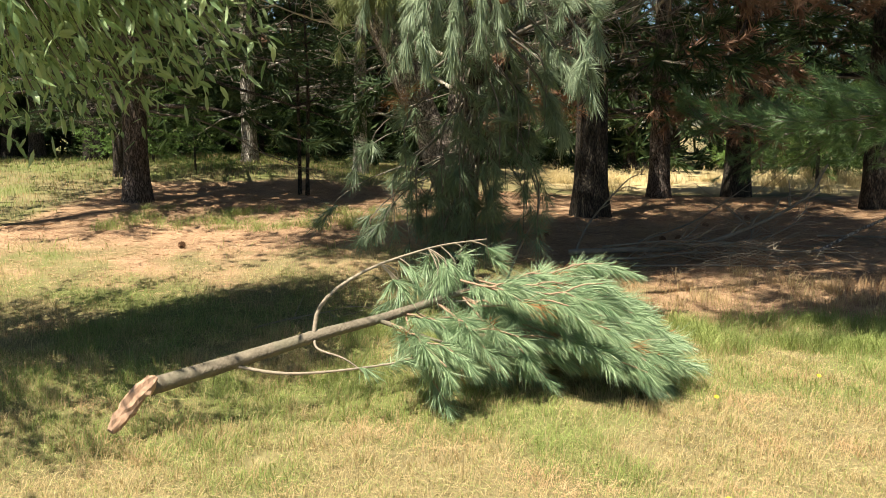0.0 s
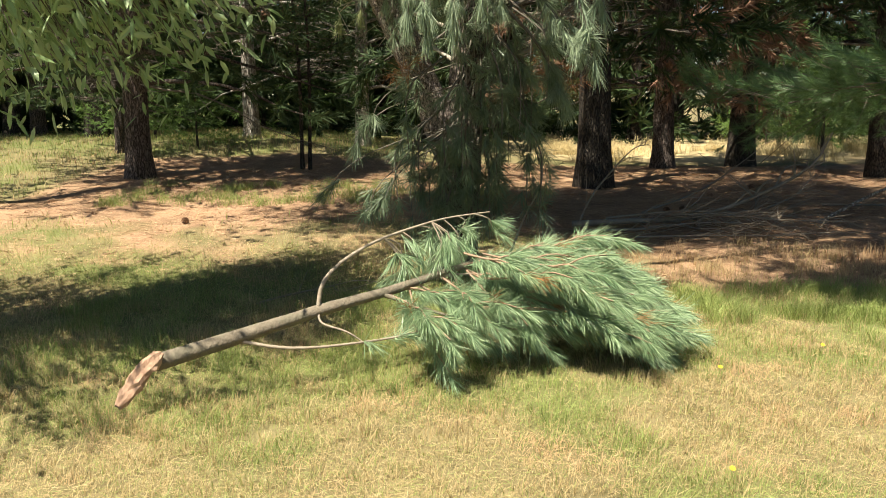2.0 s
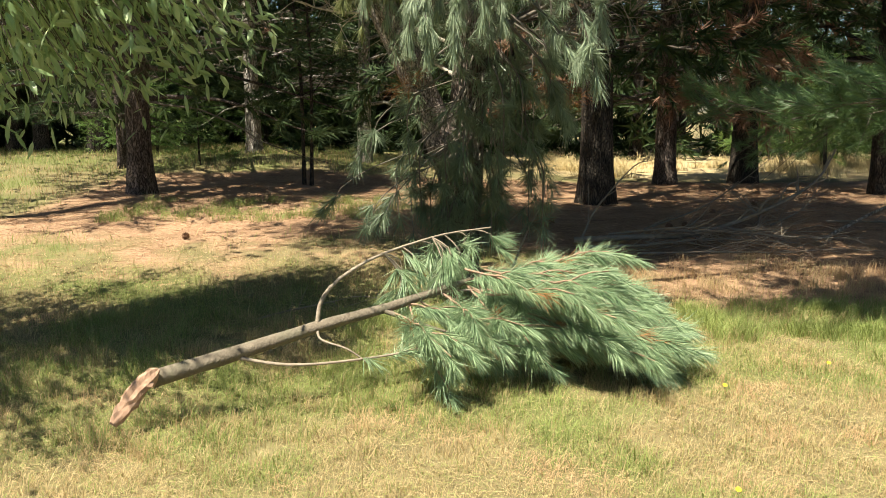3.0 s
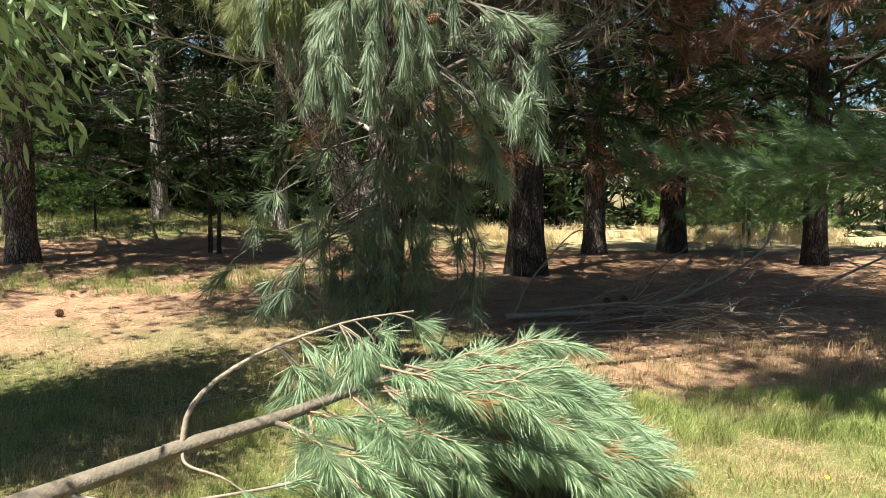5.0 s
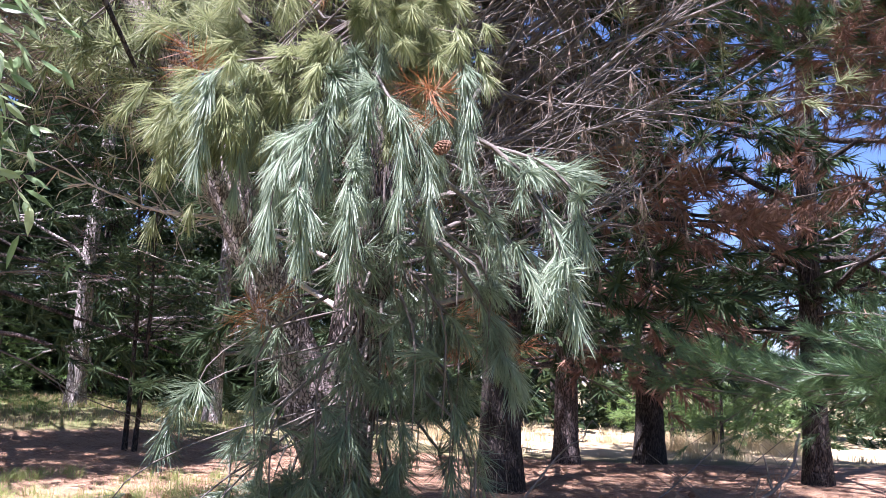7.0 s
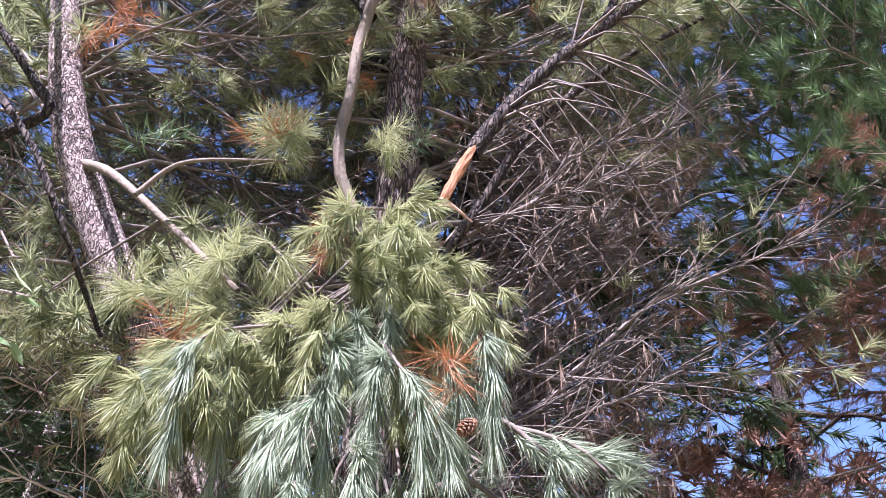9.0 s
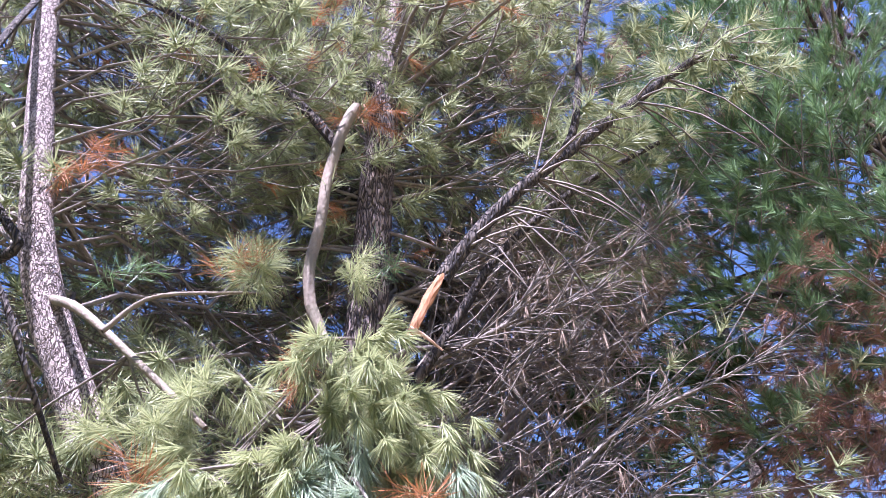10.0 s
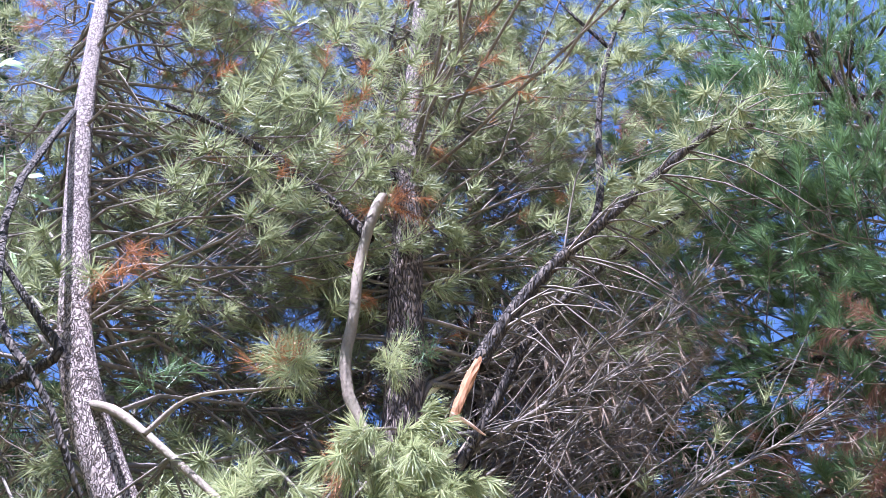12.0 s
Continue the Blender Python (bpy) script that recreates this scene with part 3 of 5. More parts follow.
def gum_tree():
    """A broadleaf tree beside the path, whose drooping sprays come into view and shade the turf."""
    g = np.random.default_rng(51)
    x, y = -4.6, 4.6
    tree = thing("gum_tree", (x, y, float(height_at(x, y)) - 0.03), "gum tree with drooping sprays of narrow grey-green leaves", "tree")
    t, p = trunk_tubes([(0, 0, 0), (0.1, 0, 1.4), (0.3, -0.1, 2.8), (0.5, 0, 4.4)], 0.15, 0.04, 12, 20, 51)
    part("trunk", t.mesh("trunk"), BARK_SMOOTH, tree)
    P, D = [], []
    for k in range(380):
        # a spray: out from the trunk into an egg-shaped crown, or low into the drooping fringe
        v = up(g.normal(size=3) + np.array([0.25, 0, 0]))
        tip = np.array([1.15, -0.1, 3.25]) + v * np.array([2.9, 3.2 if v[1] < 0 else 2.9, 1.3]) * g.uniform(0.55, 1.0)
        tip[2] = max(tip[2], (1.75 if tip[0] < 2.2 else 2.45) + 0.25 * g.uniform())
        wy = y + tip[1]
        tip[0] = min(tip[0], min(-0.85 - 0.33 * (wy - 2.9), -1.0 - 1.5 * max(0.0, 3.4 - wy)) - x)
        root = p[g.integers(8, 19)]
        if k % 5 < 2:
            fx = g.uniform(0, 1)
            tip = np.array([1.6 + 1.85 * fx, g.uniform(-0.4, 1.6), g.uniform(1.45, 2.6) + 0.5 * fx ** 2])
            root = np.array([1.1 + 0.8 * fx, tip[1] * 0.5, 2.9])
        mid = root + (tip - root) * 0.55 + np.array([0, 0, 0.35]) + g.normal(0, 0.08, 3)
        c = curve_through([root, mid, tip], 6)
        part("branchlet", Tubes().add(c, taper(6, 0.012, 0.003), 4).mesh("branchlet"), TWIG_BROWN, tree)
        m = 46
        s = g.uniform(0.35, 1.0, m)
        q = np.stack([np.interp(s * 5, np.arange(6), c[:, i]) for i in range(3)], 1) + g.normal(0, 0.10, (m, 3))
        P.append(q), D.append(np.tile(up(c[-1] - c[-2]), (m, 1)))
    for k in range(150):
        # unseen sprays added at the crown's top, to shade the turf
        tip = np.array([g.uniform(-2.85, -1.75), g.uniform(4.5, 6.5), g.uniform(4.0, 5.3)]) - [x, y, 0]
        c = curve_through([p[g.integers(13, 19)], (p[17] + tip) / 2 + [0, 0, 0.3] + g.normal(0, 0.1, 3), tip], 6)
        part("branchlet", Tubes().add(c, taper(6, 0.014, 0.003), 4).mesh("branchlet"), TWIG_BROWN, tree)
        w = g.uniform(0.5, 1.0, 40)
        P.append(np.stack([np.interp(w * 5, np.arange(6), c[:, i]) for i in range(3)], 1) + g.normal(0, 0.13, (40, 3)))
        D.append(np.tile(up(c[-1] - c[-2]), (40, 1)))
    for k in range(5):
        a = k * 1.3 - 1.2
        c = curve_through([p[9 + k], p[9 + k] + [math.cos(a) * 0.8, math.sin(a) * 0.6, 0.5], p[9 + k] + [math.cos(a) * 2.0, math.sin(a) * 1.3, 0.6]], 8)
        part("limb", Tubes().add(c, taper(8, 0.05, 0.014), 7).mesh("limb"), BARK_SMOOTH, tree)
    part("crown", mesh_of("crown", *leaves(np.vstack(P), np.vstack(D), 0.125, 0.032, 52, 0.2)), LEAF, tree)


gum_tree()


def shoots_along(path, count, g, start=0.3, flare=0.5, jitter=0.02):
    """Places and directions of shoots on the outer part of a twig's path."""
    n = len(path)
    s = start + (1 - start) * (np.arange(count) + g.uniform(0, 1, count)) / count
    q = np.stack([np.interp(s * (n - 1), np.arange(n), path[:, i]) for i in range(3)], 1)
    t = up(np.gradient(path, axis=0))
    d = np.stack([np.interp(s * (n - 1), np.arange(n), t[:, i]) for i in range(3)], 1)
    return q + g.normal(0, jitter, (count, 3)), up(d + g.normal(0, flare, (count, 3)))


def middle_pine():
    """The damaged pine: main trunk, a stem that leans away, torn limbs and a broken bough that hangs down."""
    g = np.random.default_rng(61)
    x, y = 0.05, 7.05
    z0 = float(height_at(x, y)) - 0.03
    tree = thing("storm_damaged_pine", (x, y, z0), "storm-damaged pine with torn limbs and a broken hanging bough", "tree")

    def rel(*pts):
        return np.array(pts, float) - [x, y, z0]

    t, main = trunk_tubes(rel((x, y, z0), (0.15, 7.02, 1.2), (0.3, 7.0, 3.2), (0.38, 7.0, 5.1), (0.5, 7.0, 7.0), (0.75, 7.1, 10.0), (0.9, 7.2, 13.0)), 0.185, 0.03, 18, 56, 61, 0.3)
    part("trunk", t.mesh("trunk"), BARK, tree, "dark scaly main trunk")
    t, second = trunk_tubes(rel((0.1, 7.0, 0.9), (-0.3, 6.92, 1.9), (-0.72, 6.85, 2.75), (-1.36, 6.8, 4.0), (-1.62, 6.8, 5.0), (-1.86, 6.8, 6.3), (-2.1, 6.9, 8.2), (-2.3, 7.1, 10.5)), 0.142, 0.03, 16, 40, 62, 0.0)
    part("leaning_stem", t.mesh("leaning_stem"), BARK_PINK, tree, "leaning stem with pinkish-grey scaly bark")
    # the broken bough: bare stem, then curtains of shoots
    stem = curve_through(rel((0.17, 6.42, 5.25), (0.10, 6.4, 5.03), (0.03, 6.4, 4.66), (0.0, 6.4, 4.3), (-0.035, 6.4, 4.02), (-0.01, 6.38, 3.78), (0.07, 6.35, 3.56), (0.16, 6.1, 3.1), (0.1, 5.9, 2.7)), 22)
    bough = part("hanging_bough", Tubes().add(stem, taper(22, 0.032, 0.026), 9, 0.13, 4).mesh("hanging_bough"), BARK_SMOOTH, tree, "broken bough hanging upside down")
    # foxtails: short hanging shoots, each thick with needles, in ragged tiers
    twigs, tails, spots = Tubes(), {"blue": ([], []), "olive": ([], [])}, []
    for k in range(1500):
        front = len(spots) < 40
        ex = g.uniform(-0.72, 0.54)
        high = np.interp(ex, [-0.7, -0.4, -0.15, 0.12, 0.3, 0.42, 0.54], [2.52, 2.76, 2.88, 3.18, 3.26, 3.1, 2.75])
        low = np.interp(ex, [-0.7, -0.45, -0.24, 0.0, 0.25, 0.45, 0.54], [2.40, 2.22, 1.86, 1.86, 1.96, 2.1, 2.4])
        u = g.uniform()
        ez = low + (high - 0.12 - low) * u
        near = 0.115 if front else 0.04
        if any((ex - a) ** 2 + ((ez - b) * 0.7) ** 2 < near ** 2 for a, b in spots):
            continue
        spots.append((ex, ez))
        ey = 5.42 + 0.42 * u + 0.35 * abs(ex - 0.05) + g.normal(0, 0.06) + (0 if front else g.uniform(0.06, 0.4))
        ln = g.uniform(0.24, 0.52) * (1 - 0.4 * u)
        side = np.clip(ex - 0.05, -0.4, 0.4) * g.uniform(0.1, 0.6) + g.normal(0, 0.05)
        tip = np.array([ex, ey, ez])
        head = tip + [-side, 0.12 + 0.1 * u, ln]
        head[2] = min(head[2], high + g.uniform(-0.06, 0.08))
        c = curve_through(rel(head, (head + tip) / 2 + [side * 0.25, -0.07, 0.06], tip), 9)
        root = stem[np.argmin(np.abs(stem[:, 2] - head[2] + z0 + z0)) if head[2] > 2.8 else -1]
        twigs.add(curve_through([root, (root + c[0]) / 2 + [0, 0, 0.06], c[0]], 6), taper(6, 0.010, 0.006), 4)
        twigs.add(c, taper(9, 0.007, 0.003), 4)
        q, d = shoots_along(c, 8, g, 0.05, 0.10, 0.008)
        kind_of = "olive" if u + g.normal(0, 0.16) > 0.58 else "blue"
        tails[kind_of][0].append(q), tails[kind_of][1].append(d)
        if len(spots) > 190:
            break
    for k in range(34):
        sx = g.uniform(-0.6, -0.02)
        spot = (sx, g.uniform(5.75, 6.05), 2.98 + 0.62 * sx - g.uniform(0, 0.14)) if k % 3 else (g.uniform(-0.02, 0.42), g.uniform(5.7, 6.05), g.uniform(2.95, 3.34))
        q = rel(spot)[0] + g.normal(0, 0.055, (8, 3))
        lean = up(np.array([spot[0] * 0.4 + g.normal(0, 0.3), -0.5, g.normal(-0.35, 0.3)]))
        q = q + lean * np.linspace(0, g.uniform(0.15, 0.32), 8)[:, None] - np.array([0, 0, 0.12]) * np.linspace(0, 1, 8)[:, None] ** 2
        kind_of = "olive"
        tails[kind_of][0].append(q), tails[kind_of][1].append(lean + g.normal(0, 0.3, (8, 3)) - np.array([0, 0, 0.8]) * np.linspace(0, 1, 8)[:, None])
        root = stem[g.integers(16, 22)]
        twigs.add(curve_through([root, (root + q[0]) / 2 - [0, 0, 0.04], q[0] - [0, 0, 0.03]], 5), taper(5, 0.008, 0.003), 4)
    part("twig_tangle", twigs.mesh("twig_tangle"), TWIG_BROWN, bough)
    for kind_of, mat, spread, label in (("blue", NEEDLE_BLUE, 31, "drooping blue-green needles"), ("olive", NEEDLE_OLIVE, 44, "yellowing needles on the bough's top")):
        P, D = tails[kind_of]
        part("needles", mesh_of("needles", *brush(np.vstack(P), np.vstack(D), 0.05, 80, 0.165 if kind_of == "blue" else 0.13, 0.0030, spread, 0.24, 63)), mat, bough, label)
    # the hanging bough's shaded skirts round the trunk
    twigs, P, D = Tubes(), [], []
    ends = [((0.45, 6.2, 2.7), (0.85, 5.95, 2.4), (1.02, 5.8, 2.0), (1.06, 5.75, 1.75)), ((0.4, 6.3, 2.5), (0.75, 6.1, 2.2), (0.9, 5.9, 1.95), (0.95, 5.85, 1.85)),
            ((0.5, 6.5, 2.2), (0.75, 6.35, 1.9), (0.9, 6.3, 1.6), (0.95, 6.28, 1.42)), ((0.45, 6.3, 2.6), (0.85, 6.1, 2.5), (1.05, 5.9, 2.35), (1.15, 5.8, 2.1))]
    for c in ends:
        c = curve_through(rel(*c) - [0.06, 0, 0], 9)
        twigs.add(c, taper(9, 0.014, 0.004), 4)
        q, d = shoots_along(c, 11, g, 0.25, 0.5)
        P.append(q), D.append(d)
    part("needles", mesh_of("needles", *brush(np.vstack(P), np.vstack(D), 0.12, 100, 0.16, 0.0040, 38, 0.2, 65)), NEEDLE_BLUE, bough, "sunlit tufts at the bough's end")
    P, D = [], []
    for k in range(50):
        ex, ey, ez = g.uniform(-0.4, 0.8), g.uniform(6.2, 6.75), g.uniform(0.3, 1.9)
        c = curve_through(rel((ex * 0.5 + 0.15, ey + 0.3, ez + 0.8), (ex, ey + 0.05, ez + 0.55), (ex, ey, ez + 0.1)), 6)
        twigs.add(c, taper(6, 0.01, 0.003), 4)
        q, d = shoots_along(c, 4, g, 0.35, 0.8)
        P.append(q), D.append(d)
    for k in range(7):
        a = g.uniform(0, 1)
        ex, ey, ez = -0.2 - 0.75 * a, g.uniform(6.1, 6.7), g.uniform(0.6, 1.3)
        c = curve_through(rel((0.1, 6.85, ez + 0.5), (ex * 0.5, (ey + 6.8) / 2, ez + 0.36), (ex * 0.85, ey, ez + 0.2), (ex, ey, ez)), 8)
        twigs.add(c, taper(8, 0.006, 0.002), 4)
        q, d = shoots_along(c, 3, g, 0.7, 0.6)
        P.append(q), D.append(d)
    for k in range(12):
        ex, ey, ez = g.uniform(-0.15, 0.4), g.uniform(6.35, 6.7), g.uniform(0.12, 0.75)
        c = curve_through(rel((ex * 0.6 + 0.1, ey + 0.2, ez + 0.7), (ex, ey + 0.03, ez + 0.45), (ex, ey, ez + 0.1)), 6)
        twigs.add(c, taper(6, 0.008, 0.003), 4)
        q, d = shoots_along(c, 4, g, 0.35, 0.6)
        P.append(q), D.append(d)
    part("twig_tangle", twigs.mesh("twig_tangle"), TWIG_BROWN, tree, "thin grey twigs")
    # the trunk's tufts get the needle colour darkened for shade
    part("needles", mesh_of("needles", *brush(np.vstack(P), np.vstack(D), 0.08, 66, 0.165, 0.0040, 60, 0.2, 66)), NEEDLE_SHADED, tree, "grey-green tufts with shade put into their colour")
    # limbs of the tree itself
    shoots, brown = [], []
    for k in range(240):
        base = main if k % 2 else second
        az = g.uniform(-0.5, 0.9) if g.uniform() < 0.45 else g.uniform(0.9, math.pi - 0.05)
        s = g.uniform(0.5, 0.99) if az < 1.2 else g.uniform(0.34, 0.99)
        if base is second:
            az = min(az, g.uniform(2.0, 2.7))
        i, tubes = int(s * (len(base) - 1)), Tubes()
        limb(tubes, shoots if g.uniform() > 0.1 else brown, base[i], az, radians(g.normal(24, 15)), g.uniform(1.2, 3.3) * (1.25 - 0.6 * s), 0.014, g, 12, 0.2, 4, ends=True, wiggle=0.035)
        part("limb", tubes.mesh("limb"), TWIG_BROWN, tree)
    # sprays about the snapped limb and the leaning stem
    sprays = Tubes()
    for k in range(14):
        end = rel((g.uniform(-1.5, -0.5), g.uniform(6.45, 6.9), g.uniform(2.8, 3.45)))[0]
        root = second[np.argmin(np.abs(second[:, 2] - end[2] + 0.1))] if k % 2 else rel((-0.8, 6.35, 3.42))[0]
        c = curve_through([root, (root + end) / 2 + [0, 0, 0.07] + g.normal(0, 0.05, 3), end], 6)
        sprays.add(c, taper(6, 0.008, 0.003), 4)
        q, d = shoots_along(c, 4, g, 0.5, 0.6, 0.03)
        shoots += list(zip(q, d))
    part("twig_tangle", sprays.mesh("twig_tangle"), TWIG_BROWN, tree, "thin twigs beside the snapped limb")
    # the crown's far side: leafy limbs, and bare ones thick with twigs
    back, spent = [], []
    for k in range(130):
        base = main if k % 3 else second
        i, tubes = int(g.uniform(0.3, 0.93) * (len(base) - 1)), Tubes()
        leafy = k % 5 > 1
        pts = limb(tubes, back if leafy else spent, base[i], g.uniform(0.35, 2.6), radians(g.normal(18, 13)), g.uniform(1.6, 3.6), 0.017, g, 13, 0.2, 4, wiggle=0.035)
        for j in range(0 if leafy else 60):
            p = pts[g.integers(1, 7)] + g.normal(0, 0.14, 3)
            d = up(pts[-1] - pts[0] + g.normal(0, 1.2, 3)) * g.uniform(0.2, 0.6)
            tubes.add([p, p + d * 0.5 + g.normal(0, 0.03, 3), p + d - [0, 0, g.uniform(0, 0.12)]], taper(3, 0.0055, 0.002), 3)
        part("limb", tubes.mesh("limb"), TWIG_BROWN, tree)
    part("crown", mesh_of("crown", *brush(np.array([a for a, b in back]), np.array([b for a, b in back]), 0.1, 26, 0.17, 0.0085, 66, 0.12, 69, False)), NEEDLE, tree)
    part("dead_foliage", mesh_of("dead_foliage", *brush(np.array([a for a, b in spent]), np.array([b for a, b in spent]), 0.1, 16, 0.15, 0.006, 60, 0.5, 70, False)), NEEDLE_DRY, tree, "grey-brown dead needles")
    # high limbs out over the clearing, leafy at ends alone, added for shade
    for k in range(11):
        i, tubes = int(g.uniform(0.55, 0.68) * (len(main) - 1)), Tubes()
        limb(tubes, shoots, main[i], g.uniform(-1.55, -0.95), radians(g.normal(14, 6)), g.uniform(2.8, 3.7), 0.016, g, 20, 0.2, 5, bare=0.66, wiggle=0.03)
        part("limb", tubes.mesh("limb"), TWIG_BROWN, tree)
    # forks of the trunk and bare limbs among the foliage; sunlit ones get lighter bark
    for pts, r, mat, text in ((((0.36, 7.0, 6.0), (0.30, 7.0, 6.5), (0.21, 7.0, 7.01), (0.07, 7.0, 7.38), (-0.02, 7.0, 8.04), (-0.06, 7.0, 9.2)), 0.058, BARK_DARK, "dark upright fork of the trunk"),
                              (((0.20, 7.0, 7.0), (0.26, 7.0, 7.49), (0.34, 7.0, 8.02), (0.52, 7.05, 8.8)), 0.034, BARK_DARK, "slender fork of the trunk"),
                              (((0.42, 7.1, 6.4), (0.46, 7.2, 6.86), (0.60, 7.2, 7.41), (0.76, 7.2, 8.03), (0.82, 7.2, 9.1)), 0.072, BARK, "thick rising fork in sunlight"),
                              (((0.10, 6.55, 5.0), (-0.12, 6.6, 5.34), (-0.47, 6.6, 5.67), (-0.78, 6.6, 5.92), (-1.3, 6.7, 6.3)), 0.036, BARK_DARK, "dark bent limb beside the break"),
                              (((1.25, 6.0, 4.64), (1.38, 6.0, 4.96), (1.52, 6.0, 5.73), (1.76, 6.0, 6.53), (2.05, 6.0, 7.19)), 0.026, BARK_DARK, "limb rising from the torn one"),
                              (((1.74, 6.0, 6.5), (1.55, 6.0, 6.85), (1.42, 6.05, 7.3)), 0.016, BARK_DARK, "limb rising from the torn one"),
                              (((0.35, 6.95, 3.3), (0.8, 6.9, 4.0), (1.15, 6.85, 4.6), (1.75, 6.8, 5.2), (2.4, 6.8, 5.7)), 0.036, BARK_DARK, "limb behind the torn one"),
                              (((0.38, 7.1, 3.2), (0.62, 7.3, 3.75), (0.85, 7.5, 4.2), (0.9, 7.6, 4.9), (0.86, 7.7, 5.4)), 0.036, BARK_DARK, "crooked dark limb"),
                              (((0.34, 7.1, 3.6), (0.6, 8.0, 4.2), (0.78, 8.5, 4.66), (0.93, 8.5, 5.22), (1.14, 8.5, 5.86), (1.6, 8.6, 6.6)), 0.05, BARK, "sunlit limb at the back in lighter bark"),
                              (((-1.75, 6.75, 4.0), (-1.48, 6.6, 4.11), (-1.58, 6.6, 4.28), (-1.74, 6.6, 4.49), (-1.93, 6.6, 4.74), (-2.3, 6.5, 5.2)), 0.03, BARK_DARK, "dark limb behind the leaning stem"),
                              (((0.3, 7.2, 5.2), (-0.3, 7.7, 5.9), (-0.8, 8.0, 6.5), (-1.0, 8.0, 7.3), (-1.3, 8.0, 8.6)), 0.042, BARK_DARK, "dark limb rising through the crown"),
                              (((0.35, 7.2, 5.0), (-0.12, 8.0, 5.25), (0.17, 8.0, 5.88), (1.1, 8.0, 6.53), (1.7, 8.0, 6.9)), 0.022, WOOD_GREY, "bare grey limb")):
        c = curve_through(rel(*pts), 18)
        part("limb", Tubes().add(c, taper(18, r, r * 0.5), 9, 0.06, 6).mesh("limb"), mat, tree, text)
        q, d = shoots_along(c, 7, g, 0.55, 0.9, 0.12)
        shoots += list(zip(q, d))
    # the limbs that reach out over the clearing
    for pts, r in ((((0.55, 6.0, 3.74), (0.66, 6.0, 3.93), (0.94, 6.0, 4.31), (1.41, 6.0, 4.8), (2.28, 6.0, 5.66), (2.6, 6.0, 5.75)), 0.042),):
        c = curve_through(rel(*pts), 20)
        # the dark bark here stands in for shade from the foliage above
        part("torn_limb", Tubes().add(c, taper(20, r, 0.018, 0.7), 9, 0.06, 8).mesh("torn_limb"), BARK_DARK, tree, "torn limb with its end split open")
        q, d = shoots_along(c, 34, g, 0.6, 0.9, 0.16)
        shoots += list(zip(q, d))
        for k in range(46):
            i = g.integers(4, 19)
            d = up(np.array([g.uniform(0.2, 1), g.normal(0, 0.7), g.normal(-0.15, 0.35)]))
            ln = g.uniform(0.3, 0.9)
            part("twig", Tubes().add(curve_through([c[i], c[i] + d * ln * 0.5 + [0, 0, 0.03], c[i] + d * ln - [0, 0, 0.25 * ln]], 5), taper(5, 0.009, 0.002), 3).mesh("twig"), TWIG_BROWN, tree)
    c = curve_through(rel((0.40, 5.97, 3.42), (0.43, 5.96, 3.49), (0.47, 5.96, 3.58), (0.52, 5.96, 3.69), (0.57, 5.97, 3.79)), 10)
    part("torn_wood", Tubes().add(c, np.array([0.5, 0.8, 0.85, 0.9, 0.95, 1, 1, 0.9, 0.7, 0.3]) * 0.023, 9, 0.3, 3, (0.2, 1.0, -0.1, 0.35)).mesh("torn_wood", False), WOOD_ORANGE, tree, "orange torn wood")
    c = curve_through(rel((0.40, 5.97, 3.45), (0.45, 5.95, 3.42), (0.54, 5.95, 3.35)), 7)
    part("splinter", Tubes().add(c, taper(7, 0.017, 0.004), 6, 0.2, 4).mesh("splinter", False), WOOD_TORN, tree, "pale hanging splinter")
    S = np.array([a for a, b in shoots])
    D = np.array([b for a, b in shoots])
    part("crown", mesh_of("crown", *brush(S, D, 0.09, 64, 0.165, 0.0072, 72, 0.1, 67, False)), NEEDLE, tree)
    if brown:
        S, D = np.array([a for a, b in brown]), np.array([b for a, b in brown])
        part("dead_foliage", mesh_of("dead_foliage", *brush(S, D, 0.14, 60, 0.13, 0.0026, 55, 0.3, 68, False)), NEEDLE_DEAD, tree, "orange dead needles")
    # a snapped side limb and an arching twig by the leaning stem
    for c, r in ((((-1.3, 6.75, 3.92), (-1.14, 6.6, 3.8), (-0.95, 6.4, 3.58), (-0.62, 6.2, 3.22), (-0.4, 6.0, 2.95)), 0.029), (((-0.9, 6.2, 3.45), (-0.73, 6.2, 3.64), (-0.41, 6.2, 3.7), (-0.2, 6.2, 3.72)), 0.013),
                 (((-0.1, 6.2, 3.42), (0.06, 6.2, 3.5), (0.22, 6.1, 3.45), (0.3, 6.0, 3.3)), 0.012), (((-1.9, 6.75, 6.2), (-1.75, 6.1, 4.8), (-1.5, 5.7, 3.9), (-1.34, 5.55, 3.5), (-1.11, 5.5, 3.2), (-0.95, 5.5, 2.9), (-0.8, 5.7, 2.6)), 0.022)):
        c = curve_through(rel(*c), 14)
        part("side_limb", Tubes().add(c, taper(14, r, r * 0.4), 8, 0.06, 9).mesh("side_limb"), BARK_DARK if r == 0.022 else BARK_SMOOTH, tree)
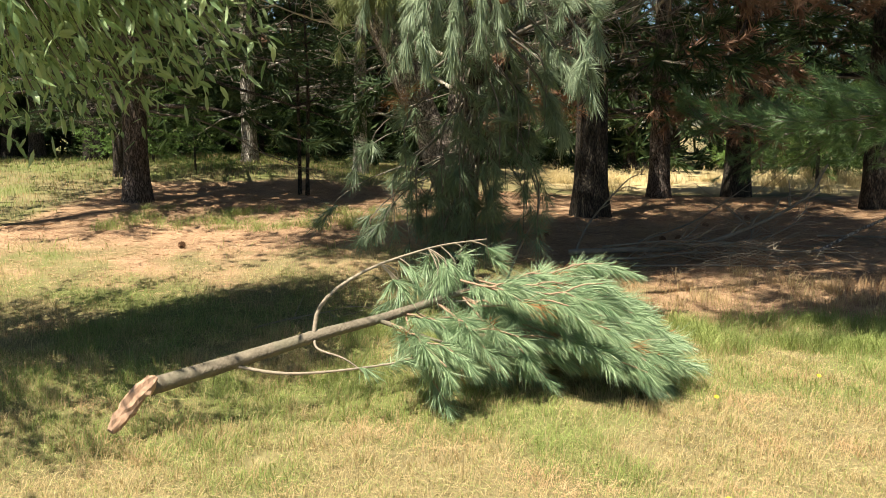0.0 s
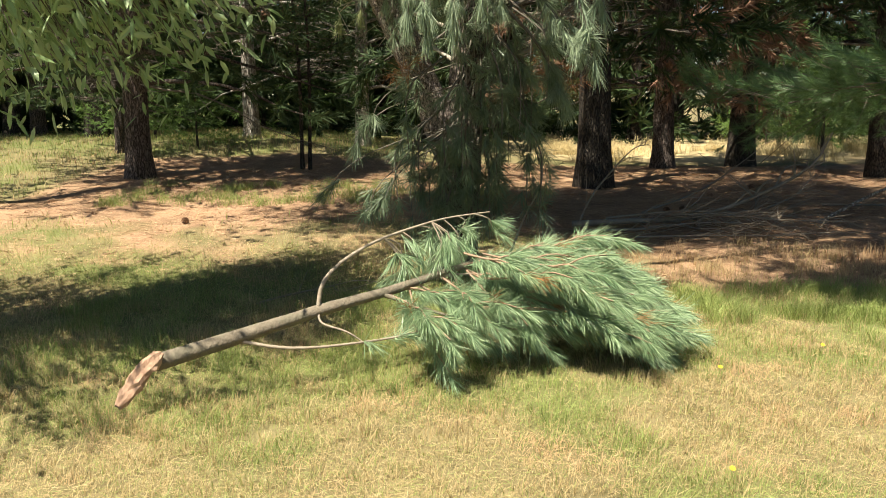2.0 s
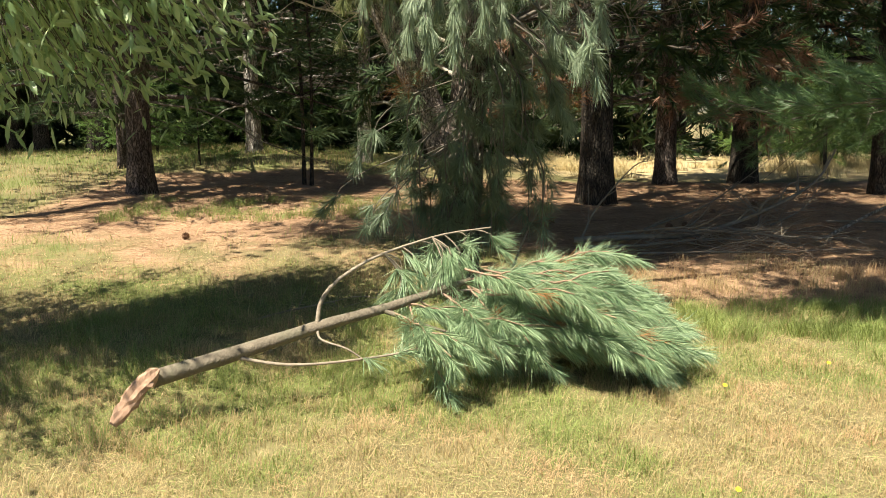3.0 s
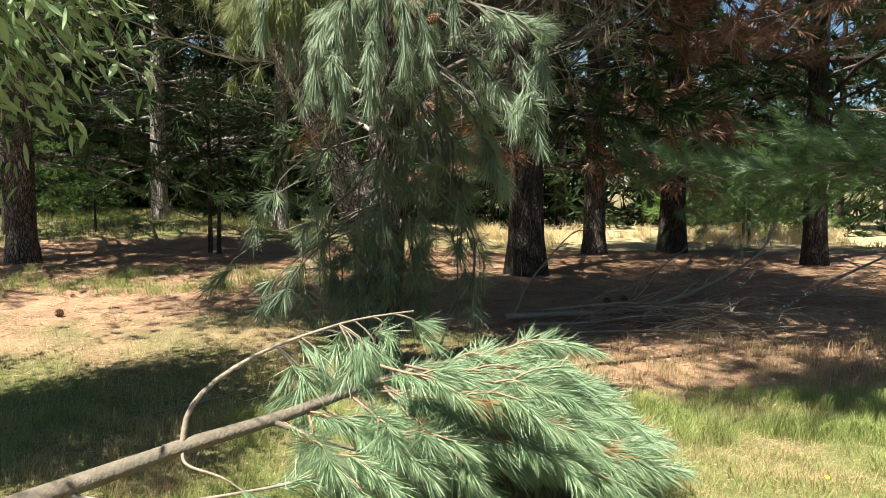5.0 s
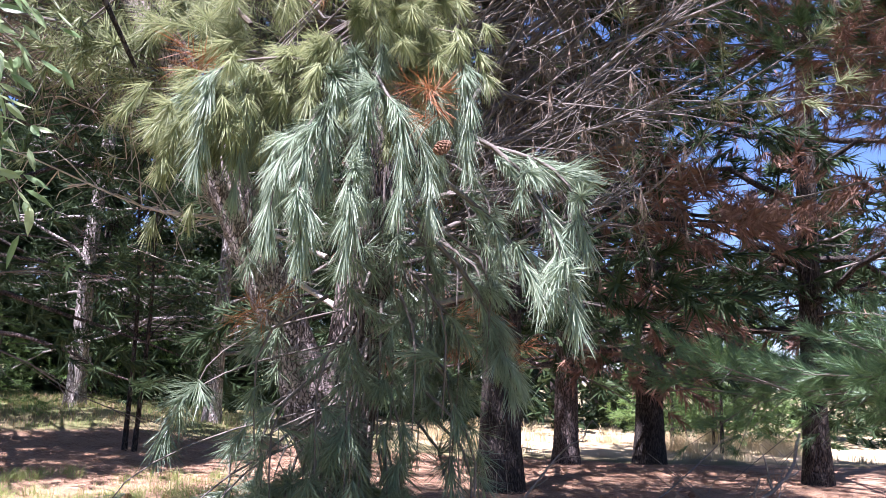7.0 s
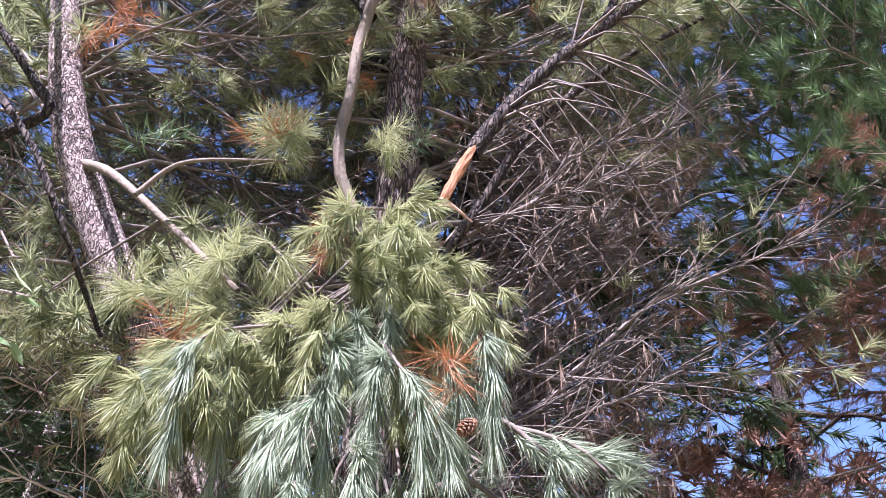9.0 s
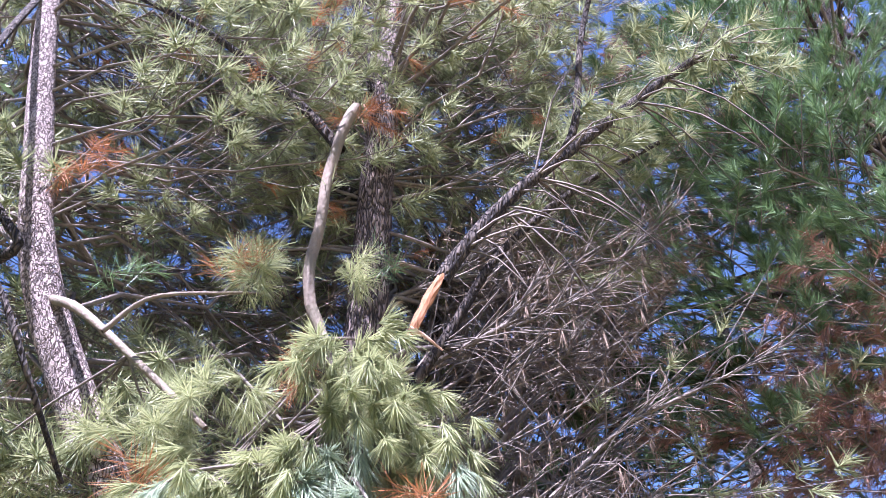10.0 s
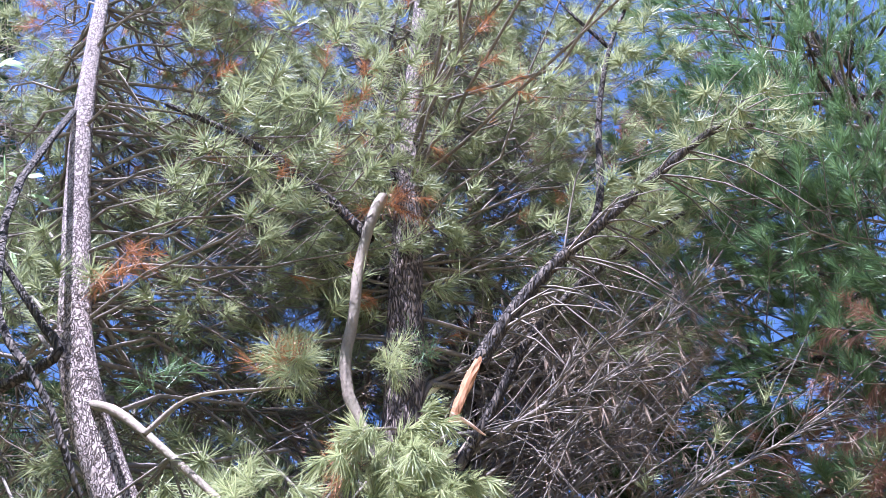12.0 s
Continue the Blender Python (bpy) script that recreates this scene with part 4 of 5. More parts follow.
    # single tufts: yellowed, dead and fresh
    for spots, mat, n_needles, label in ((((-0.27, 6.2, 3.9), (0.18, 6.3, 3.95), (-0.3, 6.15, 3.75), (-0.6, 6.1, 2.98), (-0.28, 6.0, 3.12), (-0.8, 6.2, 3.0), (-0.45, 6.0, 3.1), (0.3, 6.0, 3.2)), NEEDLE_OLIVE, 420, "yellowing tuft"),
                                         (((-1.2, 6.6, 4.75), (-1.3, 6.6, 4.6), (0.18, 6.45, 5.25), (-0.05, 6.0, 3.22), (-0.6, 5.9, 2.68), (-0.35, 6.2, 3.85), (0.36, 5.5, 2.55), (-0.31, 6.3, 1.68), (1.02, 6.9, 1.67), (0.71, 6.9, 1.68)), NEEDLE_DEAD, 170, "orange dead tuft"),
                                         (((-0.84, 6.1, 3.62), (0.4, 6.5, 4.1)), NEEDLE_FRESH, 110, "fresh green tuft")):
        for k, spot in enumerate(spots):
            q = rel(spot) + g.normal(0, 0.035, (6, 3))
            d = g.normal(0, 0.8, (6, 3)) + [0, -0.2, -0.1 if mat is not NEEDLE_FRESH else 0.9]
            part("tuft", mesh_of("tuft", *brush(q, d, 0.1, n_needles // 6, 0.14, 0.0026, 55, 0.12, 200 + k)), mat, tree, label)
    # bare dead limbs that fan up and away, with curling twigs and wisps of hanging brown needles
    for k in range(30):
        i = int(len(main) * g.uniform(0.23, 0.41))
        az = g.uniform(-0.05, 0.75)
        ln = g.uniform(1.7, 3.4)
        dead, wisp = Tubes(), []
        pts = limb(dead, [], main[i], az, radians(g.normal(40, 8)), ln, 0.021, g, 9, 0.06, 5, 0.04, 0.2, wiggle=0.028)
        for j in range(64):
            w = g.uniform(1.3, 6)
            p = pts[int(w)] + (pts[min(int(w) + 1, 6)] - pts[int(w)]) * (w % 1)
            way = up(pts[min(int(w) + 1, 6)] - pts[min(int(w), 5)])
            d = up(way + g.normal(0, 0.42, 3))
            l2, fall = g.uniform(0.2, 0.7), g.uniform(-0.25, 0.75)
            q = curve_through([p, p + d * l2 * 0.4 + g.normal(0, 0.02, 3), p + d * l2 * 0.75 - [0, 0, fall * 0.35 * l2], p + d * l2 * 0.95 - [0, 0, fall * l2]], 6)
            dead.add(q, taper(6, 0.0055, 0.0016), 3)
            if j % 2:
                wisp.append((q[3 + j % 3], [0.1, 0, -1]))
        bare = part("dead_limb", dead.mesh("dead_limb"), TWIG if k % 6 == 0 else TWIG_BROWN, tree, "bare dead limb with curling fine twigs")
        part("needles", mesh_of("needles", *brush(np.array([a for a, b in wisp]), np.array([b for a, b in wisp], float), 0.05, 12, 0.12, 0.0042, 30, 0.5, 400 + k, False)), NEEDLE_DRY, bare, "hanging brown dead needles")
    # low bare limbs on either side, grey and curling; left ones coloured as sunlit
    for c, r, n_twigs in ((((0.35, 7.1, 1.8), (1.0, 7.8, 2.0), (1.7, 8.2, 2.4), (2.4, 8.2, 2.9), (3.0, 8.3, 3.5)), 0.022, 34), 
                          (((0.3, 7.2, 2.4), (1.0, 7.9, 2.9), (1.7, 8.3, 3.5), (2.3, 8.5, 4.3)), 0.02, 34),
                          (((0.1, 7.2, 1.8), (-0.3, 7.8, 2.1), (-0.75, 8.25, 2.55), (-1.2, 8.4, 3.0), (-1.9, 8.4, 3.3)), 0.02, 44), (((0.0, 7.2, 2.1), (-0.6, 7.9, 2.4), (-1.2, 8.2, 2.5), (-2.0, 8.2, 2.8)), 0.016, 36)):
        c = curve_through(rel(*c), 14)
        t = Tubes().add(c, taper(14, r, 0.005), 6)
        for k in range(n_twigs):
            i = g.integers(3, 14)
            d = up(up(c[-1] - c[0]) * 0.7 + g.normal(0, 0.5, 3) + [0, 0, 0.12])
            ln = g.uniform(0.2, 0.75)
            q = curve_through([c[i], c[i] + d * ln * 0.45 + g.normal(0, 0.05, 3), c[i] + d * ln * 0.75 + g.normal(0, 0.09, 3), c[i] + d * ln + [0, 0, g.normal(0.05, 0.1)]], 7)
            t.add(q, taper(7, 0.0052, 0.0016), 4)
        part("dead_limb", t.mesh("dead_limb"), WOOD_GREY if c[-1][0] > 0 else DEADWOOD_SUNLIT, tree, "curling grey dead limb")


middle_pine()


def side_pine():
    """The pine whose fresh boughs reach in, with rusty ones above."""
    x, y = 5.3, 7.5
    tree = pine((x, y), 13, 0.16, 0.36, 3.3, 46, 71, "green pine with dense fresh needles and rusty dead boughs", BARK_DARK, NEEDLE_FRESH, per_shoot=48, needle=(0.15, 0.0062), twigs=9, dead=0.05,
                dead_limbs=3, dead_from=0.24)
    g, z0 = np.random.default_rng(72), tree.location.z
    for z, span, count, mat, text, label, lift, n_needles, sag in ((1.50, 0.14, 11, NEEDLE_FRESH, "low_bough", "low bough of fresh green needles", 0.25, 70, 0.05),
                                                                   (2.9, 1.6, 12, NEEDLE_RUST, "rusty_bough", "bough of rust-brown dead needles", -0.3, 56, 0.4),
                                                                   (3.7, 4.4, 44, NEEDLE_FRESH, "bough", "dense bough of dark green needles", 0.55, 70, 0.02)):
        for k in range(count):
            t, shoots = Tubes(), []
            az = math.pi + g.uniform(-0.45, 0.75)
            limb(t, shoots, (0, 0, z + span * (k + g.uniform(0, 1)) / count), az, radians(g.normal(0, 3) if z < 2 else g.normal(2, 4) if z < 3.5 else g.normal(9, 8)), g.uniform(1.6, 2.75) + (0.3 if z > 3.5 else 0.35 if z < 2 else 0), 0.02, g, 13, 0.12, 5, 0.1, 0.2, wiggle=0.03)
            bough = part(text, t.mesh(text), TWIG_BROWN, tree, label)
            S, D = np.array([a for a, b in shoots]), np.array([b + [0, 0, lift] for a, b in shoots])
            part("needles", mesh_of("needles", *brush(S, D, 0.13, n_needles, 0.14, 0.0042 if z < 3.5 else 0.0066, 44, sag, 73 + k, False)), mat, bough)


side_pine()

# ---- the fallen branch ----


def fallen_branch():
    g = np.random.default_rng(81)
    o = np.array([-1.42, 3.93, 0.0])
    branch = thing("fallen_branch", o, "fallen pine branch with green needles and torn end on turf", "branch")

    def rel(*pts):
        return np.array(pts, float) - o

    stem = curve_through(rel((-1.45, 3.92, 0.225), (-1.07, 4.1, 0.305), (-0.69, 4.3, 0.385), (-0.36, 4.46, 0.44), (-0.13, 4.58, 0.49), (0.15, 4.72, 0.55), (0.41, 4.84, 0.58), (0.75, 4.98, 0.52), (1.05, 5.08, 0.42)), 34)
    part("stem", Tubes().add(stem, taper(34, 0.044, 0.007, 1.25), 14, 0.09, 2).mesh("stem"), BARK_SMOOTH, branch, "grey-brown stem")
    c = curve_through(rel((-1.575, 3.73, 0.07), (-1.52, 3.78, 0.15), (-1.465, 3.84, 0.225), (-1.40, 3.89, 0.285)), 11)
    part("torn_end", Tubes().add(c, np.array([0.35, 0.7, 0.85, 0.8, 1, 0.92, 1, 0.95, 0.85, 0.7, 0.25]) * 0.046, 12, 0.3, 5, (0.15, 1.0, 0.1, 0.36)).mesh("torn_end", False), WOOD_TORN, branch, "pale split wood")
    side = {"arching_twig": (((-0.69, 4.29, 0.39), (-0.67, 4.33, 0.52), (-0.58, 4.42, 0.62), (-0.4, 4.58, 0.71), (-0.16, 4.72, 0.775), (0.02, 4.8, 0.81), (0.26, 4.88, 0.83)), 0.013),
            "low_twig": (((-1.06, 4.09, 0.28), (-0.85, 4.03, 0.265), (-0.64, 4.03, 0.265), (-0.34, 4.1, 0.28), (-0.17, 4.15, 0.3), (0.0, 4.22, 0.325)), 0.010),
            "side_twig": (((-0.34, 4.45, 0.43), (-0.19, 4.4, 0.39), (-0.04, 4.35, 0.35), (0.17, 4.3, 0.31), (0.4, 4.28, 0.27)), 0.014),
            "upper_twig": (((-0.1, 4.6, 0.5), (0.1, 4.66, 0.5), (0.3, 4.7, 0.49), (0.5, 4.7, 0.47)), 0.008),
            "short_twig": (((-0.69, 4.28, 0.38), (-0.66, 4.24, 0.33), (-0.52, 4.2, 0.29), (-0.4, 4.2, 0.2)), 0.008)}
    for name, (pts, r) in side.items():
        part(name, Tubes().add(curve_through(rel(*pts), 16), taper(16, r, 0.004), 7, 0.05, 3).mesh(name), BARK_SMOOTH if r > 0.013 else TWIG, branch)
    P, D = [], []

    # long leafy shoots laid one over another, all swept the way the branch fell, their brown tips bare on top
    def leafy(root, end, rise, tips):
        way = up((end - root) * [1, 1, 0])
        c = curve_through(rel(root, (root + end) / 2 + [0, 0, rise] + g.normal(0, 0.03, 3), end), 12)
        part("shoot", Tubes().add(c + [0, 0, 0.010], np.concatenate([np.full(7, 0.0065), taper(5, 0.0075, 0.0035)]), 5, 0.25, 3).mesh("shoot"), SHOOT, branch, "pink-brown scaly shoot")
        place, d = shoots_along(c, 11, g, 0.08, 0.10, 0.005)
        P.append(place), D.append(d)
        for k in range(tips):
            i = int(3 + 7 * (k + g.uniform(0, 1)) / tips)
            a = (1 if k % 2 else -1) * g.uniform(0.25, 0.6)
            d = np.array([way[0] * math.cos(a) - way[1] * math.sin(a), way[0] * math.sin(a) + way[1] * math.cos(a), g.normal(0.02, 0.1)])
            e = c[i] + d * g.uniform(0.16, 0.3)
            e[2] = max(e[2], 0.07 + 0.03 * g.uniform())
            q = curve_through([c[i], (c[i] + e) / 2 + [0, 0, 0.025], e], 6)
            part("shoot", Tubes().add(q + [0, 0, 0.009], taper(6, 0.0062, 0.0035), 5, 0.25, 4).mesh("shoot"), SHOOT, branch, "pink-brown scaly shoot")
            place, d = shoots_along(q, 5, g, 0.1, 0.10, 0.005)
            P.append(place), D.append(d)

    for k in range(34):
        # tips fill a fan from the far side round to the near side
        u, v = (k + g.uniform(0, 1)) / 34, g.uniform(0, 1) ** 0.6
        a = radians(-42 + 74 * u)
        end = np.array([0.02, 4.72, 0.0]) + np.array([math.cos(a) * 1.27, math.sin(a) * 0.92, 0]) * (0.55 + 0.45 * v)
        end[2] = 0.09 + 0.30 * (1 - v) + 0.10 * g.uniform() + 0.10 * u
        reach = g.uniform(0.4, 0.65)
        root = end - np.array([math.cos(a * 0.55), math.sin(a * 0.55), 0]) * reach + [0, 0, 0.10 + 0.08 * g.uniform()]
        leafy(root, end, 0.03, 4)
    for k in range(20):
        root = stem[int(13 + 13 * g.uniform())] + o - [0, 0, 0.03]
        end = root + np.array([g.uniform(0.15, 0.5), g.uniform(-0.5, -0.05), 0])
        end[2] = g.uniform(0.09, 0.32)
        leafy(root, end, 0.02, 2)
    for k in range(7):
        root = stem[int(19 + 9 * g.uniform())] + o
        end = root + np.array([g.uniform(0.15, 0.45), g.uniform(0.0, 0.25), g.uniform(-0.12, 0.06)])
        leafy(root, end, 0.03, 3)
    # bare forked brown shoots that stand out of the needles
    for pts in (((0.44, 4.62, 0.31), (0.53, 4.63, 0.42), (0.62, 4.64, 0.50), (0.68, 4.66, 0.57)), ((0.52, 4.62, 0.41), (0.54, 4.6, 0.5), (0.57, 4.6, 0.56)), ((0.46, 4.62, 0.34), (0.42, 4.58, 0.36), (0.50, 4.55, 0.30), (0.60, 4.54, 0.33)),
                ((0.60, 4.64, 0.49), (0.72, 4.7, 0.52), (0.86, 4.74, 0.51)), ((0.2, 4.42, 0.36), (0.4, 4.38, 0.37), (0.62, 4.36, 0.34))):
        part("brown_shoot", Tubes().add(curve_through(rel(*pts), 9), taper(9, 0.010, 0.005), 6, 0.3, 7).mesh("brown_shoot"), SHOOT, branch, "bare brown scaly shoot")
    arc = curve_through(rel(*side["arching_twig"][0]), 16)
    for k in range(16):
        i = g.integers(8, 15)
        end = arc[i] + [g.uniform(0, 0.2), g.uniform(-0.12, 0.1), -g.uniform(0.08, 0.32)]
        c = curve_through([arc[i], (arc[i] + end) / 2 + [0.04, 0, 0.02], end], 5)
        part("twig", Tubes().add(c, taper(len(c), 0.005, 0.0025), 5).mesh("twig"), TWIG, branch)
        q, d = shoots_along(c, 3, g, 0.3, 0.35)
        P.append(q), D.append(d)
    low = curve_through(rel(*side["low_twig"][0]), 16)
    for base in (low, curve_through(rel(*side["side_twig"][0]), 16)):
        q, d = shoots_along(base, 9, g, 0.5, 0.5)
        P.append(q), D.append(d)
    P, D = np.vstack(P), np.vstack(D)
    D[:, 2] *= 0.6
    D = up(D + g.normal(0, 0.10, D.shape))
    v, f = brush(P, D, 0.07, 54, 0.145, 0.0031, 45, 0.08, 82, combed=0.8)
    v[:, 2] = np.maximum(v[:, 2], 0.012 + 0.02 * g.uniform(size=len(v)))
    part("needles", mesh_of("needles", v, f), NEEDLE_GREEN, branch, "long blue-green needles")
    pick = g.choice(len(P), 26, False)
    v, f = brush(P[pick], D[pick], 0.15, 30, 0.13, 0.0036, 40, 0.1, 83)
    part("needles", mesh_of("needles", v, f), NEEDLE_DEAD, branch, "scattered orange dead needles")


fallen_branch()

# ---- dead wood on the litter ----


def dead_branch(path, radius, twig_count, seed, label, mat=WOOD_GREY, group="heap of dead branches", twig=(0.2, 0.7)):
    g = np.random.default_rng(seed)
    path = np.array(path, float)
    path[:, 2] += height_at(path[:, 0], path[:, 1])
    o = path[0].copy()
    ob = thing("dead_branch", o, label, "branch", group)
    c = curve_through(path - o, 16)
    part("stem", Tubes().add(c, taper(16, radius, radius * 0.25), 7, 0.08, seed).mesh("stem"), mat, ob)
    if twig_count:
        for k in range(twig_count):
            i = g.integers(2, 15)
            d = up(c[min(i + 1, 15)] - c[i - 1])
            d = up(d * 1.1 + g.normal(0, 0.45, 3) * [1, 1, 0.6] + [0, 0, 0.06])
            ln = g.uniform(*twig)
            p = curve_through([c[i], c[i] + d * ln * 0.5 + g.normal(0, 0.05, 3), c[i] + d * ln + g.normal(0, 0.09, 3) - [0, 0, 0.1 * ln]], 5)
            lift = height_at(p[:, 0] + o[0], p[:, 1] + o[1]) + 0.01 - o[2]
            p[:, 2] = np.maximum(p[:, 2], lift)
            part("twig", Tubes().add(p, taper(5, max(radius * 0.35, 0.004), 0.002), 4).mesh("twig"), TWIG if mat is WOOD_GREY else mat, ob)
    return ob


HEAP = [([(1.35, 8.75, 0.06), (2.0, 8.6, 0.1), (2.6, 8.66, 0.1), (3.3, 8.8, 0.3), (4.1, 9.3, 0.55), (4.6, 9.9, 0.85)], 0.036, 22, "thick grey dead branch lying on needle litter"),
        ([(1.45, 8.5, 0.04), (2.0, 8.35, 0.07), (2.7, 8.4, 0.1), (3.5, 8.2, 0.1)], 0.018, 24, "grey dead branch with fine twigs on litter"),
        ([(1.42, 8.75, 0.06), (1.55, 8.85, 0.3), (1.75, 9.0, 0.5), (2.05, 9.1, 0.78), (2.25, 9.2, 0.82)], 0.014, 7, "dead branch standing up from the heap"),
        ([(2.2, 9.2, 0.06), (2.9, 9.5, 0.25), (3.5, 9.9, 0.5), (4.0, 10.2, 0.78)], 0.012, 8, "long thin dead branch slanting up"),
        ([(3.2, 8.6, 0.1), (3.35, 8.9, 0.25), (3.2, 9.1, 0.42)], 0.012, 20, "bleached twiggy dead branch upright"),
        ([(1.9, 8.2, 0.03), (2.5, 8.05, 0.05), (3.3, 8.0, 0.06), (3.9, 8.15, 0.06)], 0.012, 24, "thin grey dead branch flat on the ground"),
        ([(2.2, 8.6, 0.16), (2.9, 8.35, 0.18), (3.5, 8.3, 0.14), (4.3, 8.4, 0.1)], 0.016, 26, "grey dead branch across the heap"),
        ([(1.7, 8.7, 0.12), (2.4, 8.5, 0.2), (3.0, 8.55, 0.16), (3.7, 8.6, 0.12)], 0.014, 26, "lichen-grey twiggy dead branch on the heap"),
        ([(4.4, 9.6, 0.05), (4.8, 9.3, 0.08), (5.3, 9.1, 0.1), (6.0, 8.8, 0.08)], 0.014, 14, "dead branch lying under the pines"),
        ([(3.6, 9.2, 0.1), (4.1, 9.5, 0.25), (4.6, 10.2, 0.5)], 0.011, 14, "thin dead branch rising from the heap")]
for k, (pts, r, n, text) in enumerate(HEAP):
    dead_branch(pts, r, n, 90 + k, text)
dead_branch([(4.0, 8.75, 0.03), (4.6, 8.95, 0.25), (5.4, 9.2, 0.5), (6.1, 9.4, 0.75)], 0.022, 0, 120, "long pale barkless stick leaning over the litter", BARK_PALE, "loose sticks")
dead_branch([(-1.4, 5.9, 0.02), (-1.2, 6.15, 0.03), (-0.9, 6.35, 0.06), (-0.75, 6.6, 0.05)], 0.008, 5, 121, "thin dead twig lying on shaded turf", TWIG, "loose sticks", (0.1, 0.3))
dead_branch([(0.6, 7.6, 0.02), (0.66, 7.6, 0.18), (0.75, 7.6, 0.4), (0.88, 7.6, 0.66), (0.89, 7.65, 0.96)], 0.014, 2, 122, "bent dead stick standing by the trunk", TWIG, "loose sticks", (0.1, 0.3))


def pine_cone():
    bm = bmesh.new()
    for r in range(7):
        for k in range(8):
            a, z = k * math.pi / 4 + r * 0.4, r * 0.011
            rad = 0.034 * math.sin(math.pi * (r + 1.2) / 8.4)
            m = Matrix.Translation((math.cos(a) * rad, math.sin(a) * rad, z + 0.012)) @ Matrix.Rotation(a, 4, "Z") @ Matrix.Rotation(-0.6, 4, "Y") @ Matrix.Diagonal((0.016, 0.011, 0.005, 1))
            bmesh.ops.create_icosphere(bm, subdivisions=1, radius=1.0, matrix=m)
    me = bpy.data.meshes.new("pine_cone")
    bm.to_mesh(me), bm.free()
    me.materials.append(CONE)
    return me


cone_mesh, gc = pine_cone(), np.random.default_rng(7)
for cx, cy in [(2.6, 9.6), (2.75, 9.7), (-2.9, 9.2), (-1.6, 10.6), (3.4, 10.6), (1.2, 9.9), (0.4, 8.6), (4.3, 11.5)]:
    ob = tagged(new("pine_cone", cone_mesh), "open brown pine cone lying on needle litter", "pine cone", "pine cones")
    ob.matrix_world = pose(cx, cy, float(height_at(cx, cy)) + 0.022, gc.uniform(60, 110), 0, gc.uniform(0, 360))


hung = tagged(new("pine_cone", cone_mesh), "closed brown pine cone hanging among needles", "pine cone", "pine cones")
hung.matrix_world = pose(0.43, 5.46, 2.33, 200, 50, 40) @ Matrix.Diagonal((0.62, 0.62, 0.95, 1))


def yellow_flower(x, y, seed):
    g = np.random.default_rng(seed)
    z = float(height_at(x, y))
    ob = thing("yellow_flower", (x, y, z), "small yellow daisy-like flower in dry turf", "flower", "yellow flowers")
    part("stalk", Tubes().add([(0, 0, 0), (0.01, 0, 0.04), (0.015, 0.005, 0.07)], [0.002, 0.0018, 0.0015], 5).mesh("stalk"), GRASS, ob)
    bm = bmesh.new()
    for k in range(14):
        m = Matrix.Translation((0.015, 0.005, 0.072)) @ Matrix.Rotation(0.5, 4, "X") @ Matrix.Rotation(k * 0.449, 4, "Z") @ Matrix.Rotation(-0.35, 4, "Y") @ Matrix.Translation((0.007, 0, 0)) @ Matrix.Diagonal((0.008, 0.003, 0.0015, 1))
        bmesh.ops.create_icosphere(bm, subdivisions=1, radius=1.0, matrix=m)
    part("petals", bm, PETAL, ob)


for k, (fx, fy) in enumerate([(1.42, 4.16), (2.12, 4.52), (1.10, 3.03)]):
    yellow_flower(fx, fy, k)

# ---- turf, tussocks and fallen needles ----


def scatter(n, x0, x1, y0, y1, g):
    return g.uniform(x0, x1, n), g.uniform(y0, y1, n)


